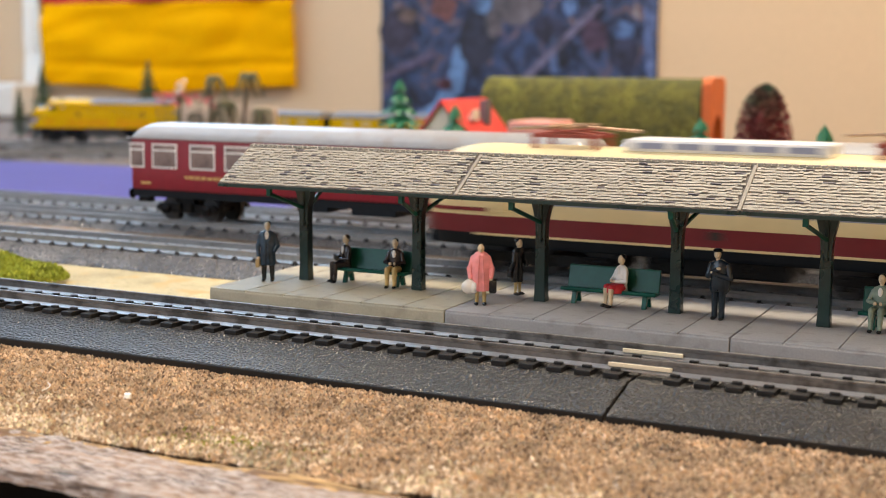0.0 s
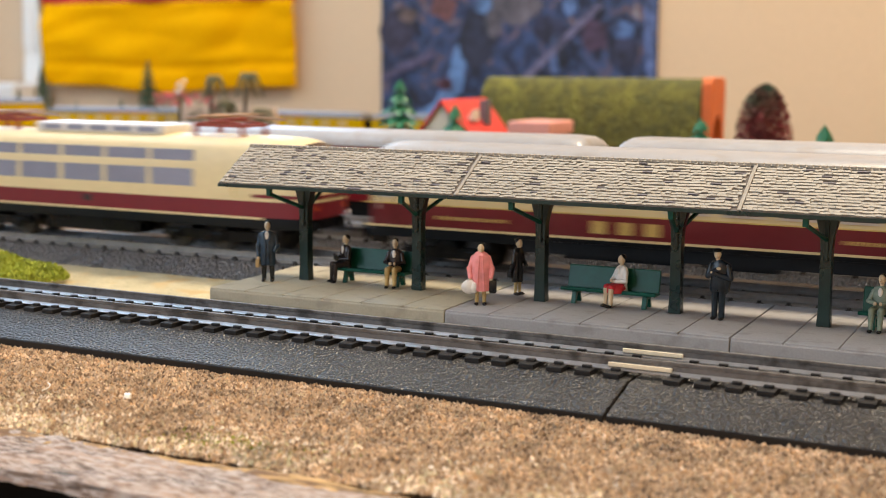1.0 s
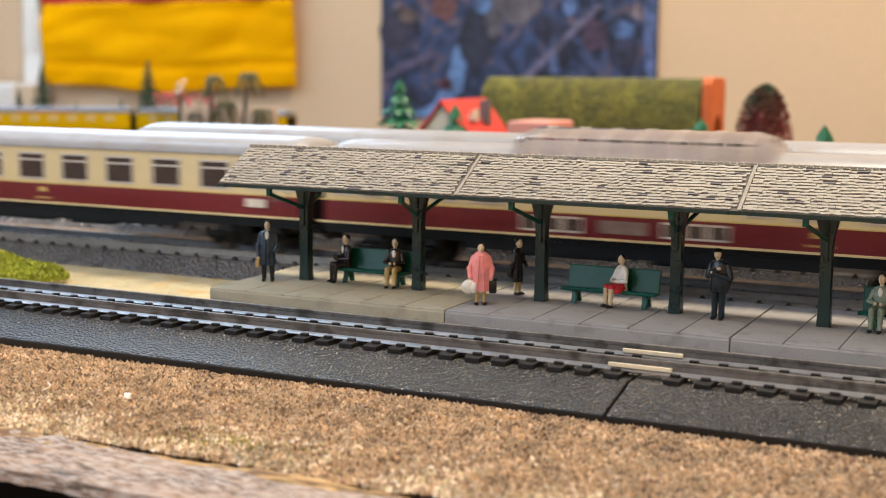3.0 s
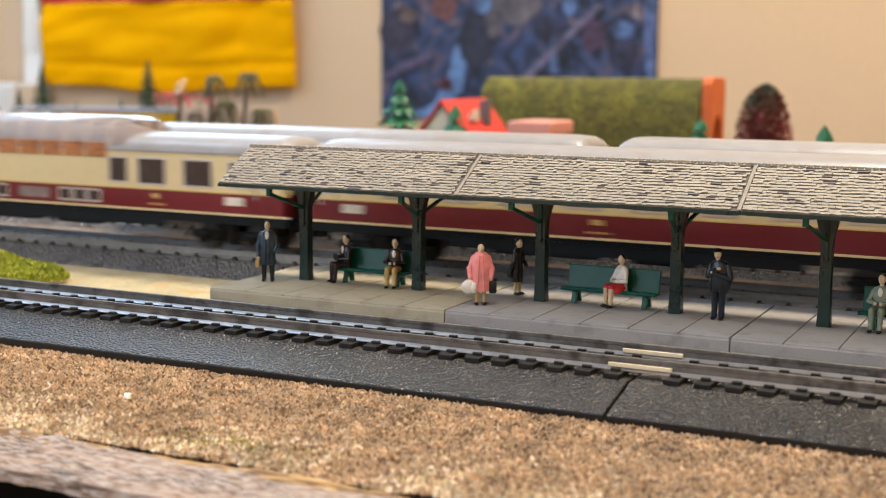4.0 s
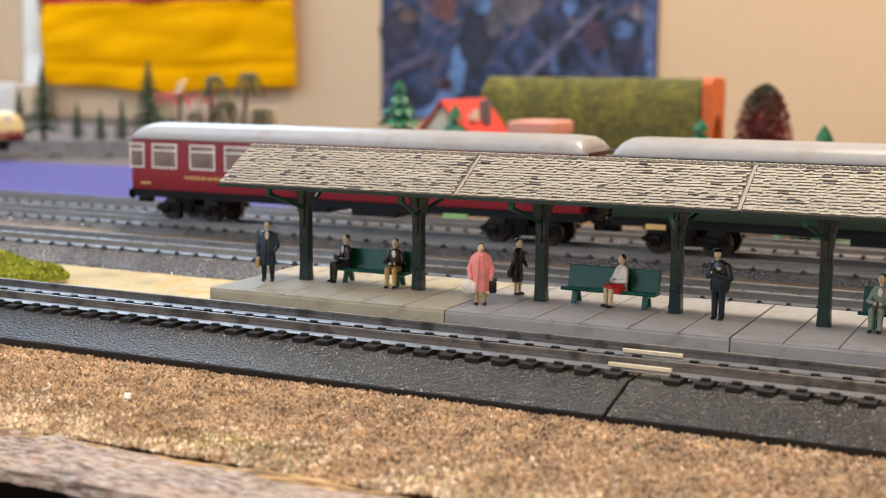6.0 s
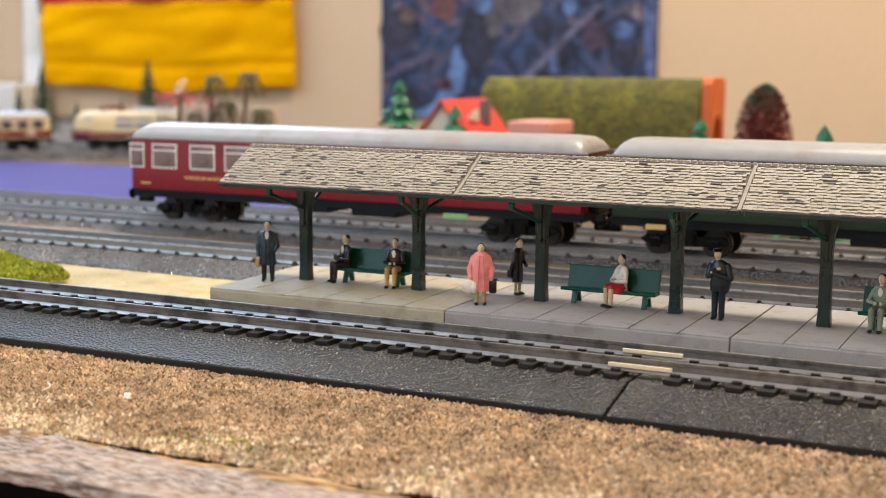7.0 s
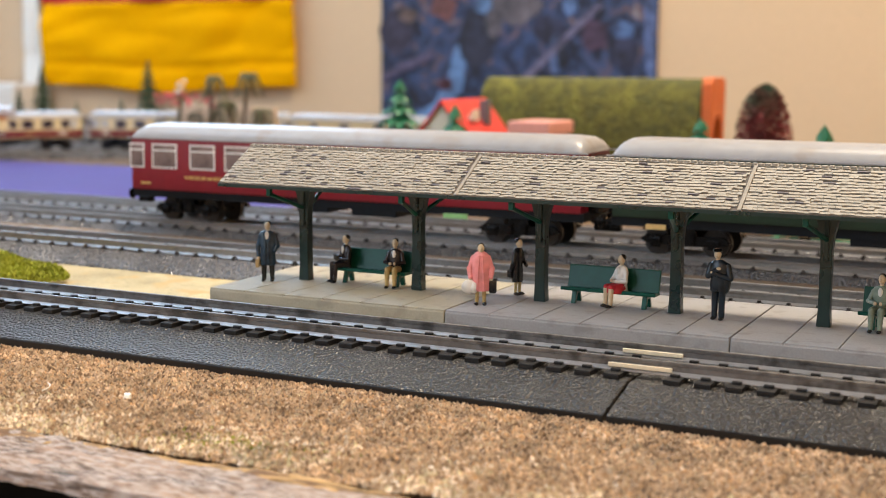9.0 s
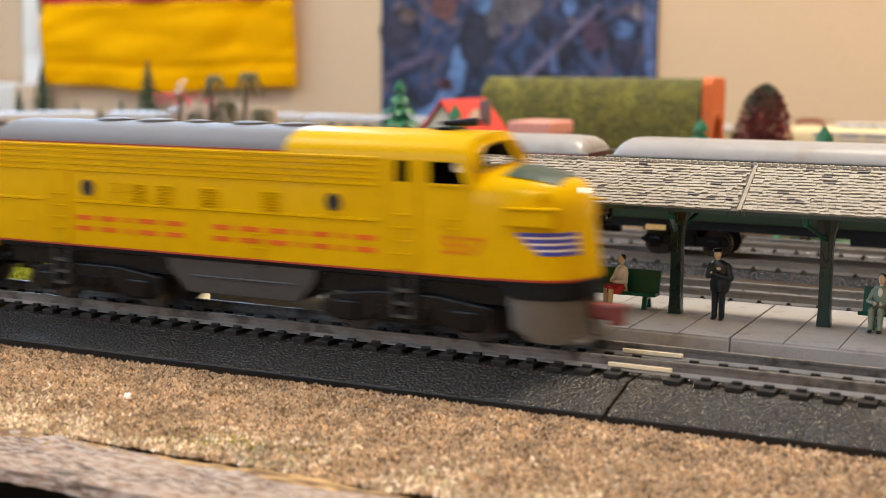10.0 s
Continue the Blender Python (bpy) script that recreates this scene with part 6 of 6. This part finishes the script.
flag = thing("wall_flag", "creased golden and red flag hanging on the tan wall", "flag")
for _n, _z0, _z1, _m, _b in (("gold_stripe", 22, 222, M_FLAG, 26), ("red_stripe", 222, 316, M_FLAGRED, 0)):
    o = cloth(_n, "", -2338, -1578, _z0, _z1, 2290, _m, 14, "", 4.0, _b)
    o.parent = flag
cloth("white_curtain", "white curtain strip hanging beside the flag", -2412, -2352, 15, 320, 2285, M_WHITE, 8, "curtain", 7.0)
boxpart("white_box", (-2520, -2330, 2150, 2280, -60, 22), M_WHITE, None, bev=8)
tagged(bpy.data.objects["white_box"], "white box standing against the tan wall", "box")
boxpart("side_shelf", (-2690, -1700, 2100, 2298, -110, -60), M_BOARD, None, bev=2)
tagged(bpy.data.objects["side_shelf"], "brown wooden wall shelf", "shelf")


def poster():
    m = bpy.data.materials.new("poster_print")
    m.use_nodes = True
    n, l = m.node_tree.nodes, m.node_tree.links
    tc, a, b = n.new("ShaderNodeTexCoord"), n.new("ShaderNodeTexNoise"), n.new("ShaderNodeTexNoise")
    a.inputs["Scale"].default_value, a.inputs["Detail"].default_value, a.inputs["Distortion"].default_value = 19, 6, 1.6
    b.inputs["Scale"].default_value, b.inputs["Detail"].default_value = 5, 3
    r, r2, mx = n.new("ShaderNodeValToRGB"), n.new("ShaderNodeValToRGB"), n.new("ShaderNodeMix")
    for ramp, stops in ((r, ((0.34, (0.008, 0.009, 0.018)), (0.47, (0.014, 0.022, 0.06)), (0.56, (0.035, 0.07, 0.18)), (0.63, (0.11, 0.055, 0.05)), (0.74, (0.26, 0.26, 0.33)))), (r2, ((0.42, (0.0, 0.0, 0.0)), (0.62, (1, 1, 1))))):
        e = ramp.color_ramp.elements
        e[0].position, e[0].color = stops[0][0], (*stops[0][1], 1)
        e[1].position, e[1].color = stops[-1][0], (*stops[-1][1], 1)
        for p, c in stops[1:-1]:
            q = e.new(p)
            q.color = (*c, 1)
    mx.data_type = "RGBA"
    mx.inputs[7].default_value = (0.05, 0.10, 0.30, 1)
    for t in (a, b):
        l.new(tc.outputs["Object"], t.inputs["Vector"])
    l.new(a.outputs["Fac"], r.inputs["Fac"])
    l.new(b.outputs["Fac"], r2.inputs["Fac"])
    mul = n.new("ShaderNodeMath")
    mul.operation = "MULTIPLY"
    mul.inputs[1].default_value = 0.12
    l.new(r2.outputs["Color"], mul.inputs[0])
    l.new(mul.outputs[0], mx.inputs["Factor"])
    l.new(r.outputs["Color"], mx.inputs[6])
    l.new(mx.outputs[2], n["Principled BSDF"].inputs["Base Color"])
    n["Principled BSDF"].inputs["Roughness"].default_value = 0.6
    root = thing("wall_poster", "dark blue poster of a steam engine at night on the wall", "poster")
    boxpart("sheet", (-1362, -721, 2293, 2297, -44, 560), m, root)
    def shape(name, pts, colour, y):
        bm = bm_new()
        prism(bm, pts, y, y + 0.6, axis="y")
        colour = [0.68 * c + 0.32 * d for c, d in zip(colour, (0.03, 0.036, 0.085))]
        part(name, bm, mat("print_" + name, colour, 0.6, var=0.5, grain=45, blotch=14), root)
    blue, ice, navy = (0.15, 0.30, 0.62), (0.10, 0.16, 0.38), (0.010, 0.012, 0.022)
    shape("steam_streak", [(-1195, 330), (-1120, 240), (-1140, 150), (-1180, 110), (-1195, 50), (-1230, -10), (-1290, -40), (-1230, -40), (-1160, 20), (-1150, 80), (-1105, 140), (-1075, 250), (-1130, 340)], blue, 2292.2)
    shape("boiler_front", [(-1125 + 44 * math.cos(k * 0.3142), 128 + 60 * math.sin(k * 0.3142)) for k in range(20)], navy, 2291.4)
    shape("lit_edge", [(-735, -40), (-760, 300), (-726, 300), (-724, -40)], ice, 2291.2)
    # the printed night scene in soft patches: rusty sheds, smoke, pale lamps, sloping rails
    rnd = random.Random(12)
    mauve, rust, smoke, dusk = (0.10, 0.085, 0.16), (0.15, 0.05, 0.03), (0.13, 0.115, 0.13), (0.025, 0.028, 0.07)
    patches = [("dark_shed", -1320, 153, 45, 60, (0.028, 0.02, 0.035)), ("rusty_shed", -1205, 198, 35, 30, rust), ("lamp_patch", -1295, 183, 24, 18, (0.17, 0.11, 0.08)), ("smoke_puff", -1030, 198, 60, 40, smoke), ("smoke_puff", -1085, 165, 22, 35, smoke), ("dark_engine", -960, 150, 40, 35, dusk), ("blue_lamp", -792, 145, 23, 20, (0.09, 0.18, 0.42)), ("blue_lamp", -912, 198, 15, 22, (0.09, 0.17, 0.38)), ("blue_post", -944, 93, 12, 45, (0.08, 0.14, 0.32)), ("red_wagon", -855, 138, 28, 34, (0.065, 0.03, 0.06)), ("red_lamp", -1200, 33, 17, 14, (0.12, 0.02, 0.03)), ("dark_post", -925, 93, 15, 26, navy), ("dark_wagon", -785, 98, 30, 40, dusk)]
    for k, (name, x, z, a, b, colour) in enumerate(patches):
        rs = [rnd.uniform(0.75, 1.15) for _ in range(14)]
        shape(name, [(x + a * r * math.cos(i * 0.4488), z + b * r * math.sin(i * 0.4488)) for i, r in enumerate(rs)], colour, 2291.2 - 0.14 * k)
    shape("pale_rail", [(-1030, 40), (-855, 200), (-835, 200), (-1005, 40)], (0.15, 0.14, 0.24), 2289.2)
    shape("mauve_roof", [(-1360, 55), (-1235, 105), (-1235, 85), (-1360, 35)], mauve, 2289.0)


poster()

# a scrap of white paper and a stray fibre lying on the brown ground
bm = bm_new()
prism(bm, [(-1.4, 0.1), (-0.6, 1.2), (0.7, 1.4), (1.5, 0.4), (0.9, -0.1), (-0.5, -0.1)], -0.9, 0.8)
_s = part("paper_scrap", bm, M_WHITE, None, bevel=0.2)
_s.matrix_world = at(-130.7, -57.0, ground_z(-130.7, -57.0) + 0.3, 30)
tagged(_s, "small crumpled white paper scrap on the brown ground", "paper scrap")
bm = bm_new()
_q = [(-2.6, 3.6), (-1.0, 2.6), (0.6, 0.8), (1.5, -1.4), (1.9, -3.4)]
for _a, _b in zip(_q, _q[1:]):
    cone(bm, (_a[0], _a[1], 0.9), (_b[0], _b[1], 0.9), 0.16, 0.16, 6)
_s = part("stray_fibre", bm, M_WHITE, None)
_s.matrix_world = at(-155.5, -59.6, ground_z(-155.5, -59.6) - 0.1)
tagged(_s, "thin pale fibre lying on the brown ground", "fibre")

# ---------------------------------------------------------------- movement


def rear_drop(a, r):
    k = max(0.0, min(1.0, (a - 60) / (math.pi * r * 0.55)))
    return -28.0 * k * k * (3 - 2 * k)


def ride(path, s, xc, r, back):
    x, y, h = path(s)
    return at(x, y, rear_drop(s + xc, r), h + (180 if back else 0))


def table(t, rows):
    for (a, u), (b, v) in zip(rows, rows[1:]):
        if t <= b:
            return u + (v - u) * (t - a) / (b - a)
    return rows[-1][1]


def motions():
    times = [round(0.1 * k, 1) for k in range(101)]
    gone = ((0.0, 0.0), (1.4, 366.0), (2.4, 630.0), (4.3, 1122.0), (5.0, 1308.0), (5.5, 1454.0), (6.2, 1644.0), (7.0, 1858.0), (10.0, 2668.0))
    come = ((0.0, 2249.0), (2.0, 1897.0), (5.0, 1390.0), (5.3, 1336.0), (6.0, 1175.0), (7.0, 865.0), (8.0, 540.0), (8.6, 374.0), (9.0, 274.0), (10.0, 25.0))
    for ob, off in zip(EXPRESS, (23.0, -231.0, -483.0, -735.0, -987.0)):
        walk(ob, [(t, ride(G_PATH, off + table(t, gone), -721.0, 429.7, False)) for t in times])
    for ob, off in zip(YELLOW, (92.5, 314.0, 547.0, 780.0)):
        walk(ob, [(t, ride(U_PATH, table(t, come) + off, -892.0, 520.7, True)) for t in times])


motions()
